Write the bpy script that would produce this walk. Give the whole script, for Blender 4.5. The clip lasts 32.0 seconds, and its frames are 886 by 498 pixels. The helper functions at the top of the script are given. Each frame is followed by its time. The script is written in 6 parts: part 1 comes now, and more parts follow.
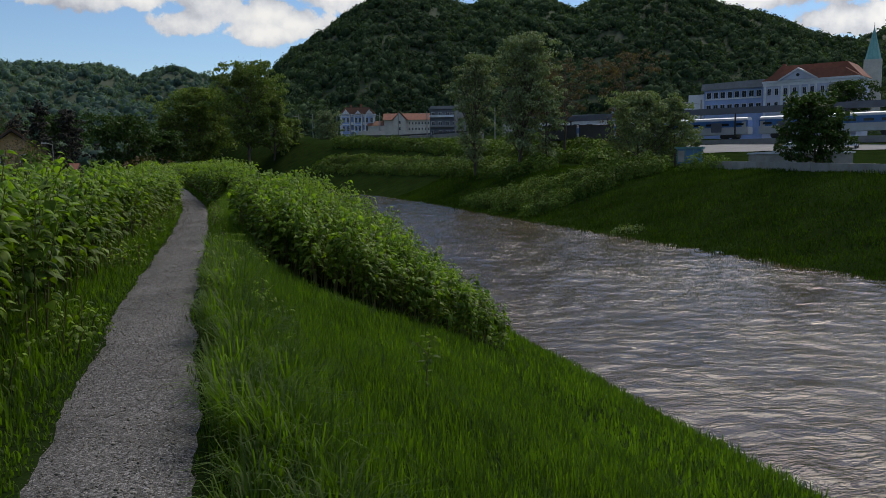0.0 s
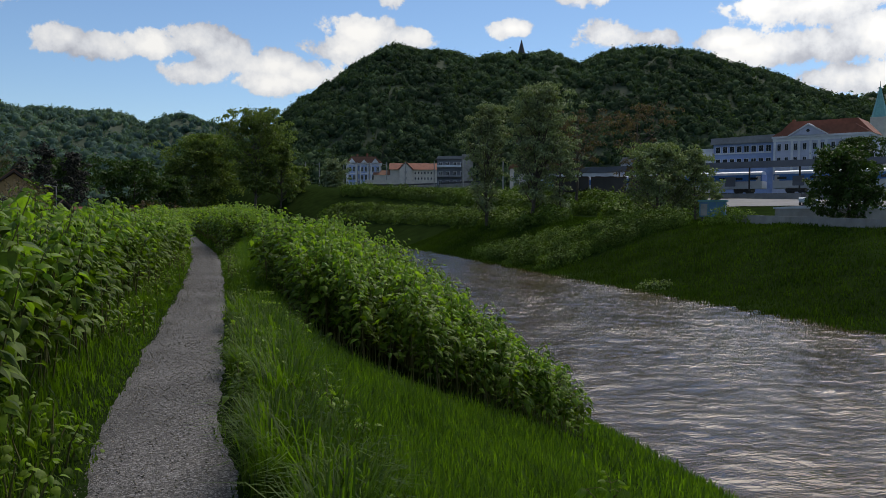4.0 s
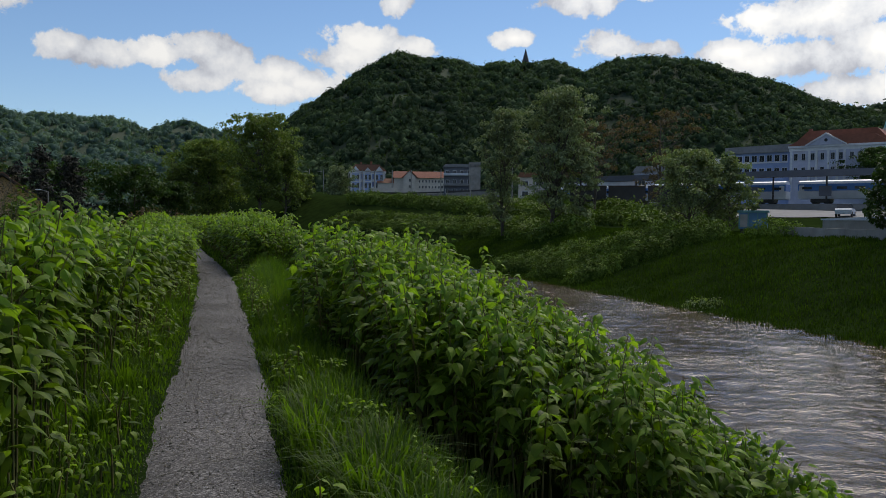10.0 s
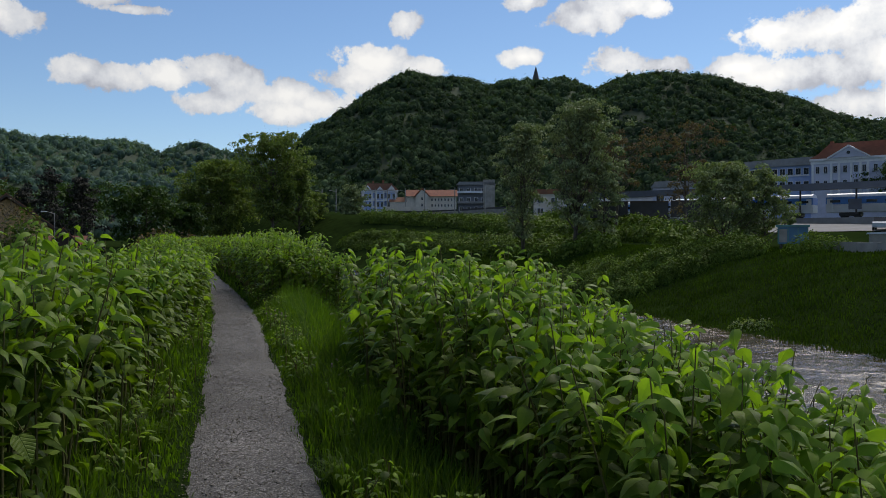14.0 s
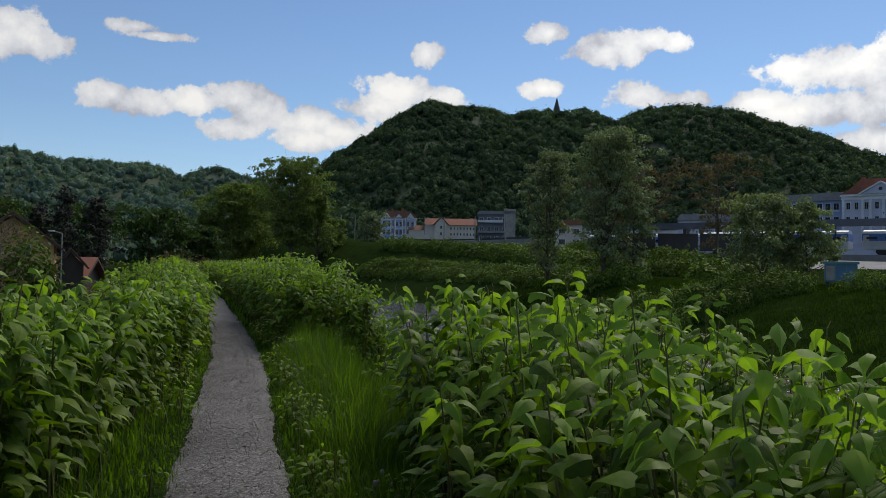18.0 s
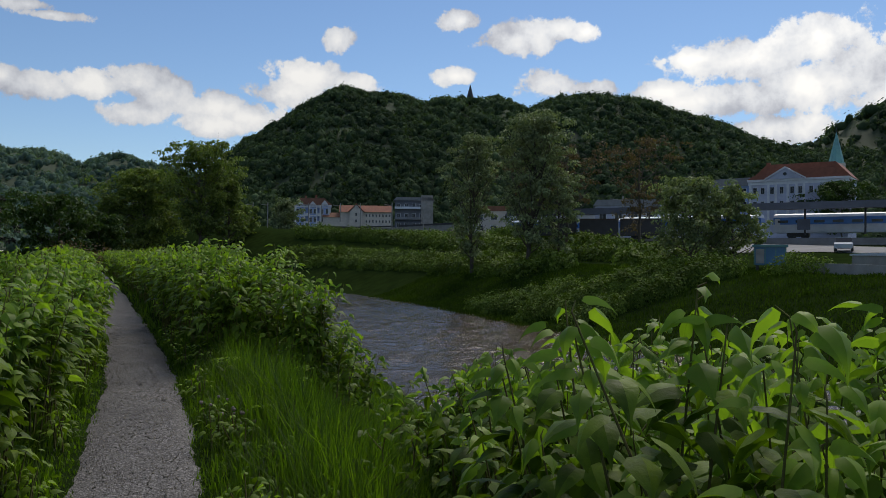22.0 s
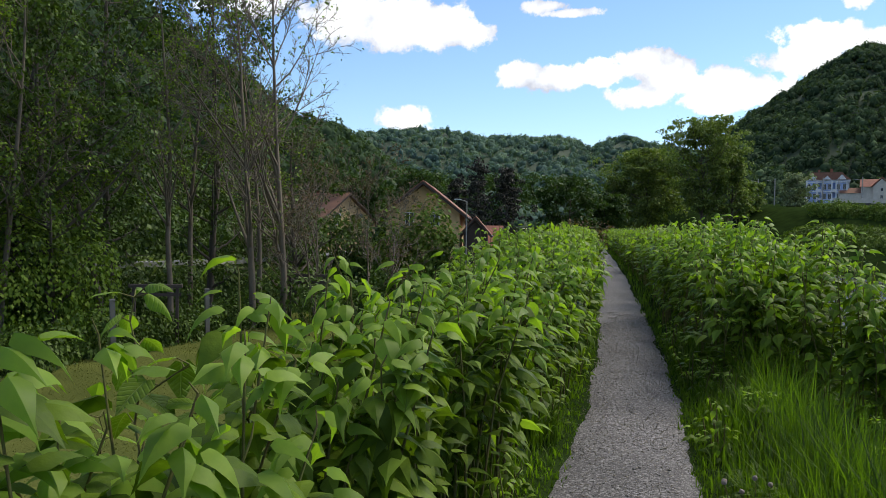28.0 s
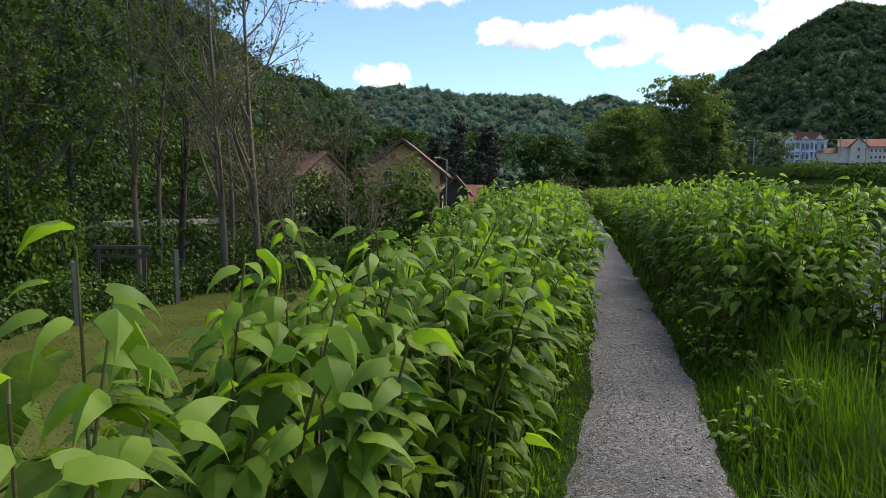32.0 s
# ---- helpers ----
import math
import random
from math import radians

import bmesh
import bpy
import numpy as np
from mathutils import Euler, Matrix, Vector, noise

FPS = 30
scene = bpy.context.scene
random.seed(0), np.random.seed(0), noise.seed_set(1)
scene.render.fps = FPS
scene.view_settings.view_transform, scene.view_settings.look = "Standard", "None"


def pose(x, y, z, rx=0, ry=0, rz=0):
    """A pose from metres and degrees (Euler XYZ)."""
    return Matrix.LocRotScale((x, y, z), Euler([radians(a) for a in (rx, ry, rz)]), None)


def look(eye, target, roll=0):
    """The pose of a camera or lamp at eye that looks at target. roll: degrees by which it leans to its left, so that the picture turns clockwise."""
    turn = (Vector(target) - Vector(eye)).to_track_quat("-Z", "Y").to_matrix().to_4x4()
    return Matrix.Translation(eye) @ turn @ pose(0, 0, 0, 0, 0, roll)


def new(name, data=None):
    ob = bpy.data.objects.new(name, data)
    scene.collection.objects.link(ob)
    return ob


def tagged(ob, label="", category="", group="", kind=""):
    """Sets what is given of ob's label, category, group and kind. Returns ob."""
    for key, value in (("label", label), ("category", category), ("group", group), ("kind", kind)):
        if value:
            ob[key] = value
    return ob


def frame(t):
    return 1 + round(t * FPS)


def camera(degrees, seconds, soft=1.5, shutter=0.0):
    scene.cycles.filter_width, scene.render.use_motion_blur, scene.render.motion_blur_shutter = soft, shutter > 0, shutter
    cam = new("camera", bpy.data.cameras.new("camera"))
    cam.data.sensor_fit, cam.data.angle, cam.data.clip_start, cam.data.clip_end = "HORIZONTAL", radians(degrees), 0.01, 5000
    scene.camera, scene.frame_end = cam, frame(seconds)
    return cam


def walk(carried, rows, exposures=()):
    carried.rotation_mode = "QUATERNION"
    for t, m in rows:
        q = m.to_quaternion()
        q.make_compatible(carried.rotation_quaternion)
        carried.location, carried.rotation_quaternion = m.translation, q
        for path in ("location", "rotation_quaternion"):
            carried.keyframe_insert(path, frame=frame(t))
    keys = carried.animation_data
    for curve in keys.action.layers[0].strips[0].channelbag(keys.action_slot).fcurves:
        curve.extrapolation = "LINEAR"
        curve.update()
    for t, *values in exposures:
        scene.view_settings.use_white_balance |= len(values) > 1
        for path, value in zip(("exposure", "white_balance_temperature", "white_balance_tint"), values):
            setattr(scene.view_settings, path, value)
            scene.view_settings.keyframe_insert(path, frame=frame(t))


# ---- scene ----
# The path: seconds, eye, heading to the left of +y, tilt up, lean
PATH = [
    (0, 0.000, -0.000, 1.580, -17.41, -6.46, -0.79),
    (0.5, 0.020, 0.408, 1.573, -17.10, -3.16, -0.82),
    (1, 0.006, 0.735, 1.570, -16.99, -1.24, -0.44),
    (1.5, -0.043, 1.117, 1.580, -16.88, -1.02, -0.38),
    (2, -0.008, 1.541, 1.536, -16.77, -0.79, 0.03),
    (2.5, 0.032, 1.953, 1.504, -16.52, -1.84, 0.68),
    (3, -0.077, 2.268, 1.524, -16.63, -2.14, 0.69),
    (3.5, -0.162, 2.554, 1.516, -16.95, -2.64, 0.55),
    (5.5, -0.352, 4.282, 1.486, -17.64, -3.14, -1.18),
    (6, -0.344, 4.757, 1.487, -17.58, -3.13, -1.27),
    (6.5, -0.285, 5.206, 1.478, -17.70, -3.39, -1.15),
    (7, -0.307, 5.631, 1.460, -17.87, -5.09, -0.95),
    (7.5, -0.354, 6.087, 1.486, -18.12, -5.54, -0.86),
    (8, -0.348, 6.550, 1.489, -17.41, -5.32, -0.94),
    (8.5, -0.381, 6.961, 1.488, -16.87, -4.77, -0.45),
    (9, -0.388, 7.353, 1.507, -16.72, -3.82, -0.33),
    (9.5, -0.368, 7.775, 1.532, -16.82, -2.64, 0.20),
    (10, -0.397, 8.174, 1.525, -17.20, -2.19, 0.52),
    (10.5, -0.406, 8.527, 1.532, -17.65, -1.89, 0.45),
    (11, -0.405, 9.017, 1.548, -18.19, -1.50, 0.34),
    (11.5, -0.448, 9.432, 1.538, -18.58, -1.61, 0.21),
    (12, -0.484, 9.855, 1.523, -18.61, -1.52, -0.06),
    (12.5, -0.512, 10.252, 1.546, -18.13, -1.58, -0.15),
    (13, -0.558, 10.644, 1.558, -18.20, -1.54, -0.44),
    (13.5, -0.518, 11.029, 1.541, -18.09, -0.98, -0.50),
    (14, -0.442, 11.450, 1.543, -16.37, -0.86, -0.13),
    (14.5, -0.390, 11.908, 1.536, -13.00, -0.87, 0.11),
    (16.5, -0.222, 13.459, 1.544, -14.46, 0.97, 1.26),
    (17, -0.216, 13.905, 1.554, -14.83, 0.96, 1.14),
    (17.5, -0.174, 14.384, 1.555, -15.07, 1.10, 1.12),
    (18, -0.147, 14.752, 1.560, -15.11, 1.24, 1.09),
    (18.5, -0.153, 15.219, 1.583, -15.38, 1.38, 0.89),
    (19, -0.117, 15.719, 1.582, -15.69, 1.58, 1.00),
    (19.5, -0.139, 16.185, 1.566, -16.12, 1.70, 1.04),
    (20, -0.142, 16.599, 1.551, -16.69, 1.61, 1.13),
    (20.5, -0.117, 17.042, 1.553, -17.68, 1.24, 0.95),
    (21, -0.119, 17.480, 1.553, -19.27, -0.66, 0.52),
    (21.5, -0.068, 17.874, 1.551, -20.62, -0.60, 0.49),
    (22, -0.091, 18.245, 1.553, -21.37, 0.39, 0.45),
    (22.5, -0.133, 18.632, 1.579, -21.61, 1.01, 0.43),
    (23, -0.138, 19.061, 1.565, -17.00, 1.36, 0.68),
    (23.5, -0.164, 19.483, 1.539, -9.94, 0.72, 0.45),
    (24, -0.159, 19.866, 1.533, -6.48, 0.63, 0.47),
    (24.5, -0.103, 20.257, 1.547, -0.48, 0.48, 0.34),
    (25, -0.102, 20.586, 1.538, 2.31, -0.19, 0.34),
    (25.5, -0.103, 20.845, 1.546, 3.67, -0.65, 0.38),
    (26, -0.019, 21.118, 1.552, 9.38, -0.57, 0.53),
    (26.5, 0.012, 21.180, 1.548, 10.94, -1.13, 0.80),
    (28.5, -0.011, 21.172, 1.552, 14.32, -1.61, 0.96),
    (29, -0.005, 21.229, 1.550, 14.10, -1.51, 0.91),
    (29.5, 0.004, 21.293, 1.537, 13.62, -1.85, 0.93),
    (30, -0.074, 21.472, 1.559, 13.32, -1.98, 0.92),
    (30.5, -0.167, 21.577, 1.576, 12.88, -1.87, 0.92),
    (31, -0.207, 21.767, 1.561, 12.72, -2.28, 0.91),
    (31.5, -0.204, 22.016, 1.540, 12.68, -2.83, 1.01),
    (32, -0.255, 22.161, 1.526, 12.34, -4.52, 1.05),
]


def eye_pose(x, y, z, yaw, tilt, lean):
    return pose(x, y, z, 0, 0, yaw) @ pose(0, 0, 0, 90 + tilt) @ pose(0, 0, 0, 0, 0, lean)


cam = camera(58.75, 32.0, 0.7)
walk(cam, [(t, eye_pose(*p)) for t, *p in PATH],
     [(0, -0.28), (3, -0.22), (7.5, -0.2), (10, -0.25), (14, -0.24), (20, -0.28), (22.5, -0.32), (24.5, 0.14), (26.5, 0.42), (29, 0.53), (32, 0.6)])

# ---- light ----
SUN_AZ, SUN_EL = 46.0, 49.0
sun_data = bpy.data.lights.new("sun", "SUN")
sun_data.energy, sun_data.angle, sun_data.color = 3.1, radians(32), (1.0, 0.91, 0.77)
sun = new("sun", sun_data)
sun.matrix_world = look((0, 0, 0), (-math.sin(radians(SUN_AZ)) * math.cos(radians(SUN_EL)), -math.cos(radians(SUN_AZ)) * math.cos(radians(SUN_EL)), -math.sin(radians(SUN_EL))))


class Nodes:
    """Short hand for a node tree."""

    def __init__(self, tree):
        self.tree = tree
        tree.nodes.clear()

    def add(self, kind, **inputs):
        node = self.tree.nodes.new("ShaderNode" + kind)
        return self.set(node, **inputs)

    def set(self, node, **inputs):
        for key, value in inputs.items():
            slot = node.inputs[int(key[1:])] if key[0] == "i" and key[1:].isdigit() else node.inputs[key.replace("_", " ")]
            if isinstance(value, bpy.types.NodeSocket):
                self.tree.links.new(value, slot)
            else:
                slot.default_value = value
        return node

    def math(self, op, a, b=0.0, c=0.0):
        node = self.tree.nodes.new("ShaderNodeMath")
        node.operation = op
        self.set(node, i0=a, i1=b, i2=c)
        return node.outputs[0]

    def vec(self, op, a, b=(0, 0, 0)):
        node = self.tree.nodes.new("ShaderNodeVectorMath")
        node.operation = op
        self.set(node, i0=a, i1=b)
        return node.outputs["Value"] if op in ("LENGTH", "DOT_PRODUCT", "DISTANCE") else node.outputs[0]

    def ramp(self, fac, stops):
        node = self.add("ValToRGB", Fac=fac)
        ramp = node.color_ramp
        while len(ramp.elements) < len(stops):
            ramp.elements.new(0.5)
        for e, (at, col) in zip(ramp.elements, stops):
            e.position = at
            e.color = (*col, 1) if len(col) == 3 else col
        return node.outputs[0]

    def mix(self, fac, a, b, blend="MIX"):
        node = self.tree.nodes.new("ShaderNodeMix")
        node.data_type, node.blend_type = "RGBA", blend
        self.set(node, i0=fac, i6=a, i7=b)
        return node.outputs[2]

    def noise(self, vector, scale, detail=4.0, rough=0.55, distort=0.0):
        return self.add("TexNoise", Vector=vector, Scale=scale, Detail=detail, Roughness=rough, Distortion=distort).outputs[0]


# clouds: heading, height, half width and half height of their swellings, in degrees
LONG_CLOUD = [(-8.2, 11.0, 1.8, 1.0), (-5.9, 10.7, 2.6, 1.1), (-3.0, 10.9, 2.7, 1.1), (0.1, 11.4, 2.8, 1.4), (1.9, 10.5, 2.6, 1.6), (-0.3, 9.4, 3.2, 0.9), (5.3, 10.1, 2.4, 1.2), (7.7, 9.5, 2.7, 1.2), (5.0, 8.9, 2.9, 1.0)]
PEAK_CLOUD = [(11.6, 12.5, 3.0, 1.3), (10.1, 11.3, 3.0, 1.2), (14.9, 12.2, 2.3, 0.9)]
PUFFS = [(13.7, 15.1, 1.4, 1.0), (22.1, 12.8, 1.8, 0.7), (26.9, 15.3, 3.3, 1.3), (29.7, 15.8, 1.7, 0.9), (31.5, 15.6, 1.7, 0.8), (29.1, 12.2, 3.0, 1.2), (31.9, 11.8, 2.4, 0.8), (22.6, 16.5, 2.0, 0.8), (-5.3, 15.1, 2.6, 0.5)]
SUN_BANK = [(43.0, 13.3, 5.8, 1.8), (46.3, 11.2, 4.3, 2.2), (39.4, 13.4, 2.2, 0.9), (40.5, 10.6, 6.0, 1.4), (36.9, 11.3, 2.8, 0.9), (44.7, 8.5, 5.2, 1.1), (46.3, 14.0, 3.6, 1.7), (52.4, 11.9, 6.1, 3.6)]
LEFT_CLOUDS = [(-17.0, 14.4, 6.1, 2.3), (-13.3, 13.9, 3.6, 1.2), (-21.0, 14.6, 4.0, 1.9), (-6.5, 15.5, 2.5, 0.6), (-16.7, 7.8, 2.6, 1.1), (-27.7, 15.6, 3.9, 1.8)]

world = bpy.data.worlds.new("world")
scene.world = world
world.use_nodes = True
wn = Nodes(world.node_tree)
sky = wn.add("TexSky")
sky.sky_type, sky.sun_disc = "NISHITA", False
sky.sun_elevation, sky.sun_rotation = radians(SUN_EL), radians(SUN_AZ)
sky.air_density, sky.dust_density, sky.ozone_density = 1.0, 0.1, 3.5
ray_way = wn.add("TexCoord").outputs["Generated"]
xyz = wn.add("SeparateXYZ", Vector=ray_way).outputs
azimuth = wn.math("MULTIPLY", wn.math("ARCTAN2", xyz[0], xyz[1]), 57.2958)
height = wn.math("MULTIPLY", wn.math("ARCSINE", xyz[2]), 57.2958)
sky_at = wn.add("CombineXYZ", X=azimuth, Y=height).outputs[0]
field = -1.0
for a, e, ra, re in LONG_CLOUD + PEAK_CLOUD + PUFFS + SUN_BANK + LEFT_CLOUDS:
    off = wn.vec("MULTIPLY", wn.vec("SUBTRACT", sky_at, (a, e, 0)), (0.87 / ra, 0.87 / re, 0))
    field = wn.math("MAXIMUM", field, wn.math("SUBTRACT", 1.0, wn.vec("LENGTH", off)))
puff = wn.noise(ray_way, 16.0, 6, 0.6, 0.3)
wisp = wn.noise(ray_way, 42.0, 6, 0.65)
# the rest of the sky has the same loose clouds, high up and behind
other = wn.math("SUBTRACT", wn.noise(wn.vec("MULTIPLY", ray_way, (1, 1, 2)), 3.2, 3), 0.51)
aloft = wn.math("SMOOTH_MIN", wn.math("MULTIPLY", wn.math("SUBTRACT", wn.math("ABSOLUTE", wn.math("SUBTRACT", azimuth, 15.0)), 48.0), 0.05), 1.0, 0.1)
high = wn.math("MULTIPLY", wn.math("SUBTRACT", height, 32.0), 0.1)
aloft = wn.math("MINIMUM", wn.math("MAXIMUM", wn.math("MAXIMUM", aloft, high), -1.0), 0.0)
field = wn.math("MAXIMUM", field, wn.math("ADD", wn.math("MULTIPLY", other, 5.0), aloft))
edge = wn.math("ADD", field, wn.math("ADD", wn.math("MULTIPLY", wn.math("SUBTRACT", puff, 0.5), 1.45), wn.math("MULTIPLY", wn.math("SUBTRACT", wisp, 0.5), 1.15)))
mask = wn.add("MapRange", Value=edge, From_Min=0.15, From_Max=0.37)
mask.interpolation_type = "SMOOTHSTEP"
shade = wn.math("ADD", wn.math("MULTIPLY", edge, 0.35), wn.math("MULTIPLY", wn.noise(wn.vec("ADD", ray_way, (0.02, 0.03, 0.035)), 14.0, 5), 1.1))
cloud = wn.ramp(shade, [(0.5, (4.0, 4.2, 4.8)), (0.7, (6.3, 6.5, 6.9)), (0.95, (8.8, 8.7, 8.5))])
# clouds glow where the sun stands behind them
sun_way = tuple(sun.matrix_world.to_3x3() @ Vector((0, 0, 1)))
near_sun = wn.math("POWER", wn.math("MAXIMUM", wn.vec("DOT_PRODUCT", ray_way, sun_way), 0.0), 9.0)
cloud = wn.mix(1.0, cloud, wn.ramp(near_sun, [(0.0, (1, 1, 1)), (1.0, (3.0, 2.9, 2.7))]), "MULTIPLY")
background = wn.add("Background", Color=wn.mix(mask.outputs[0], wn.mix(1.0, sky.outputs[0], (0.95, 1.0, 1.06, 1), "MULTIPLY"), cloud), Strength=0.118)
wn.add("OutputWorld", Surface=background.outputs[0])


# ---- materials ----
def rgb(c):
    return (*c, 1.0)


def material(name, colour, colour2=None, scale=6.0, fine=60.0, rough=0.8, metal=0.0, bump=0.2, depth=0.01, island=0.0, per_object=0.0, through_light=0.0, spec=0.5, coords="Object", stretch=(1, 1, 1), stains=0.25):
    """A procedural surface: two colours mixed by coarse noise, fine grain, relief, and variation from piece to piece."""
    m = bpy.data.materials.new(name)
    m.use_nodes = True
    n = Nodes(m.node_tree)
    at = n.add("TexCoord").outputs[coords]
    at = n.vec("MULTIPLY", at, stretch)
    colour2 = colour2 or tuple(c * 0.72 for c in colour)
    big, small = n.noise(at, scale, 3), n.noise(at, fine, 3, 0.6)
    fac = n.math("ADD", n.math("MULTIPLY", big, 0.75), n.math("MULTIPLY", small, 0.25))
    fac = n.math("MULTIPLY_ADD", n.math("SUBTRACT", fac, 0.5), 2.4, 0.5)
    col = n.mix(fac, rgb(colour2), rgb(colour))
    col = n.mix(stains, col, n.ramp(n.noise(at, scale * 0.23, 5), [(0.3, (0.35, 0.33, 0.3)), (0.65, (1.15, 1.15, 1.15))]), "MULTIPLY")
    if island or per_object:
        pick = n.add("NewGeometry").outputs["Random Per Island"] if island else n.add("ObjectInfo").outputs["Random"]
        size = island or per_object
        col = n.mix(1.0, col, n.ramp(pick, [(0.0, (1 - size, 1 - size * 0.9, 1 - size)), (1.0, (1 + size, 1 + size * 0.8, 1 + size * 0.4))]), "MULTIPLY")
    surf = n.add("BsdfPrincipled", Base_Color=col, Metallic=metal, Specular_IOR_Level=spec)
    n.set(surf, Roughness=n.math("MULTIPLY_ADD", small, 0.25, rough - 0.12))
    if bump:
        n.set(surf, Normal=n.add("Bump", Strength=bump, Distance=depth, Height=small).outputs[0])
    out = surf.outputs[0]
    if through_light:
        lit = n.mix(1.0, col, (1.95, 2.25, 0.6, 1), "MULTIPLY")
        t = n.add("BsdfTranslucent", Color=lit)
        out = n.add("MixShader", Fac=through_light, i1=out, i2=t.outputs[0]).outputs[0]
    n.add("OutputMaterial", Surface=out)
    return m


M = {
    "soil": material("soil", (0.07, 0.06, 0.04), (0.035, 0.035, 0.02), 1.5, 30, 0.95),
    "turf": material("turf", (0.024, 0.042, 0.01), (0.011, 0.02, 0.006), 0.6, 12, 0.95, bump=0.6, depth=0.05, spec=0.0),
    "leaf": material("leaf", (0.115, 0.182, 0.016), (0.048, 0.086, 0.009), 9, 60, 0.55, island=0.55, through_light=0.22, bump=0.4, depth=0.006, stains=0.1, spec=0.14),
    "young_leaf": material("young_leaf", (0.19, 0.28, 0.04), (0.12, 0.2, 0.028), 9, 60, 0.5, island=0.3, through_light=0.4, bump=0.15, depth=0.004, stains=0.08, spec=0.18),
    "stem": material("stem", (0.13, 0.15, 0.045), (0.1, 0.075, 0.035), 20, 90, 0.7, spec=0.1),
    "blade": material("blade", (0.082, 0.145, 0.012), (0.034, 0.066, 0.008), 1.2, 30, 0.65, island=0.45, through_light=0.45, bump=0.0, spec=0.25),
    "bark": material("bark", (0.12, 0.1, 0.08), (0.05, 0.045, 0.035), 5, 40, 0.9, bump=0.8, depth=0.03, stretch=(1, 1, 0.3)),
    # darker copy of blade: the backlit far slope's shade is put into its colour
    "shaded_blade": material("shaded_blade", (0.062, 0.108, 0.013), (0.022, 0.044, 0.007), 0.4, 6, 0.9, island=0.35, through_light=0.15, bump=0.0, spec=0.0),
    "lawn_blade": material("lawn_blade", (0.125, 0.135, 0.038), (0.07, 0.082, 0.024), 0.5, 8, 0.8, island=0.35, through_light=0.3, bump=0.0, spec=0.1),
    "gravel": None,
}


def gravel_material():
    m = bpy.data.materials.new("gravel")
    m.use_nodes = True
    n = Nodes(m.node_tree)
    at = n.add("TexCoord").outputs["Object"]
    stone = n.add("TexVoronoi", Vector=at, Scale=95.0)
    tone = n.ramp(n.add("SeparateXYZ", Vector=stone.outputs["Color"]).outputs[0], [(0.0, (0.05, 0.047, 0.045)), (0.45, (0.15, 0.14, 0.135)), (0.8, (0.3, 0.28, 0.27)), (1.0, (0.55, 0.53, 0.52))])
    patch = n.ramp(n.noise(at, 0.9, 5), [(0.3, (0.36, 0.36, 0.36)), (0.7, (0.64, 0.64, 0.65))])
    col = n.mix(1.0, tone, patch, "MULTIPLY")
    surf = n.add("BsdfPrincipled", Base_Color=col, Roughness=0.85)
    relief = n.math("ADD", n.math("SUBTRACT", 1.0, stone.outputs["Distance"]), n.math("MULTIPLY", n.noise(at, 140, 2), 0.4))
    n.set(surf, Normal=n.add("Bump", Strength=0.85, Distance=0.006, Height=relief).outputs[0])
    n.add("OutputMaterial", Surface=surf.outputs[0])
    return m


def water_material():
    m = bpy.data.materials.new("river_water")
    m.use_nodes = True
    n = Nodes(m.node_tree)
    at = n.add("VectorRotate", Vector=n.add("TexCoord").outputs["Object"], Angle=radians(8)).outputs[0]
    silt = n.ramp(n.noise(n.vec("MULTIPLY", at, (1, 0.3, 1)), 0.5, 5, 0.6), [(0.3, (0.047, 0.033, 0.02)), (0.7, (0.088, 0.064, 0.04))])
    mid = n.noise(n.vec("MULTIPLY", at, (0.55, 1.0, 1)), 2.6, 4, 0.62, 0.5)
    chop = n.noise(n.vec("MULTIPLY", at, (0.6, 1.0, 1)), 9, 3, 0.6, 0.4)
    calm = n.ramp(n.noise(at, 0.22, 3), [(0.35, (0.45, 0.45, 0.45)), (0.65, (1, 1, 1))])
    wave = n.math("MULTIPLY", n.math("ADD", n.math("MULTIPLY", mid, 0.8), n.math("MULTIPLY", chop, 0.14)), calm)
    surf = n.add("BsdfPrincipled", Base_Color=silt, Roughness=0.08, IOR=1.33, Specular_IOR_Level=0.5)
    n.set(surf, Normal=n.add("Bump", Strength=1.0, Distance=0.13, Height=wave).outputs[0])
    n.add("OutputMaterial", Surface=surf.outputs[0])
    return m


M["gravel"], M["water"] = gravel_material(), water_material()


# ---- mesh helpers ----
def fast_mesh(name, verts, faces, mats, slots=None, smooth=False):
    """A mesh from arrays; every face has the same number of corners."""
    verts, faces = np.asarray(verts, np.float32), np.asarray(faces, np.int32)
    me = bpy.data.meshes.new(name)
    me.vertices.add(len(verts))
    me.vertices.foreach_set("co", verts.ravel())
    me.loops.add(faces.size)
    me.loops.foreach_set("vertex_index", faces.ravel())
    me.polygons.add(len(faces))
    me.polygons.foreach_set("loop_start", np.arange(0, faces.size, faces.shape[1], dtype=np.int32))
    if slots is not None:
        me.polygons.foreach_set("material_index", np.asarray(slots, np.int32))
    if smooth:
        me.polygons.foreach_set("use_smooth", np.ones(len(faces), bool))
    for m in mats if isinstance(mats, (list, tuple)) else [mats]:
        me.materials.append(m)
    me.update(calc_edges=True)
    return me


def lerp(v, xs, ys):
    return np.interp(v, xs, ys)


def smooth01(v):
    v = np.clip(v, 0, 1)
    return v * v * (3 - 2 * v)


# ---- plan ----
WATER = -4.2


def path_x(y):
    return lerp(y, [-30, 4, 9, 15, 20, 27, 31, 38, 45, 60, 90, 143, 220], [-0.6, -0.47, -0.47, -0.27, -0.12, -0.02, -0.05, -0.35, -0.62, -1.4, -3.2, -6.5, -12])


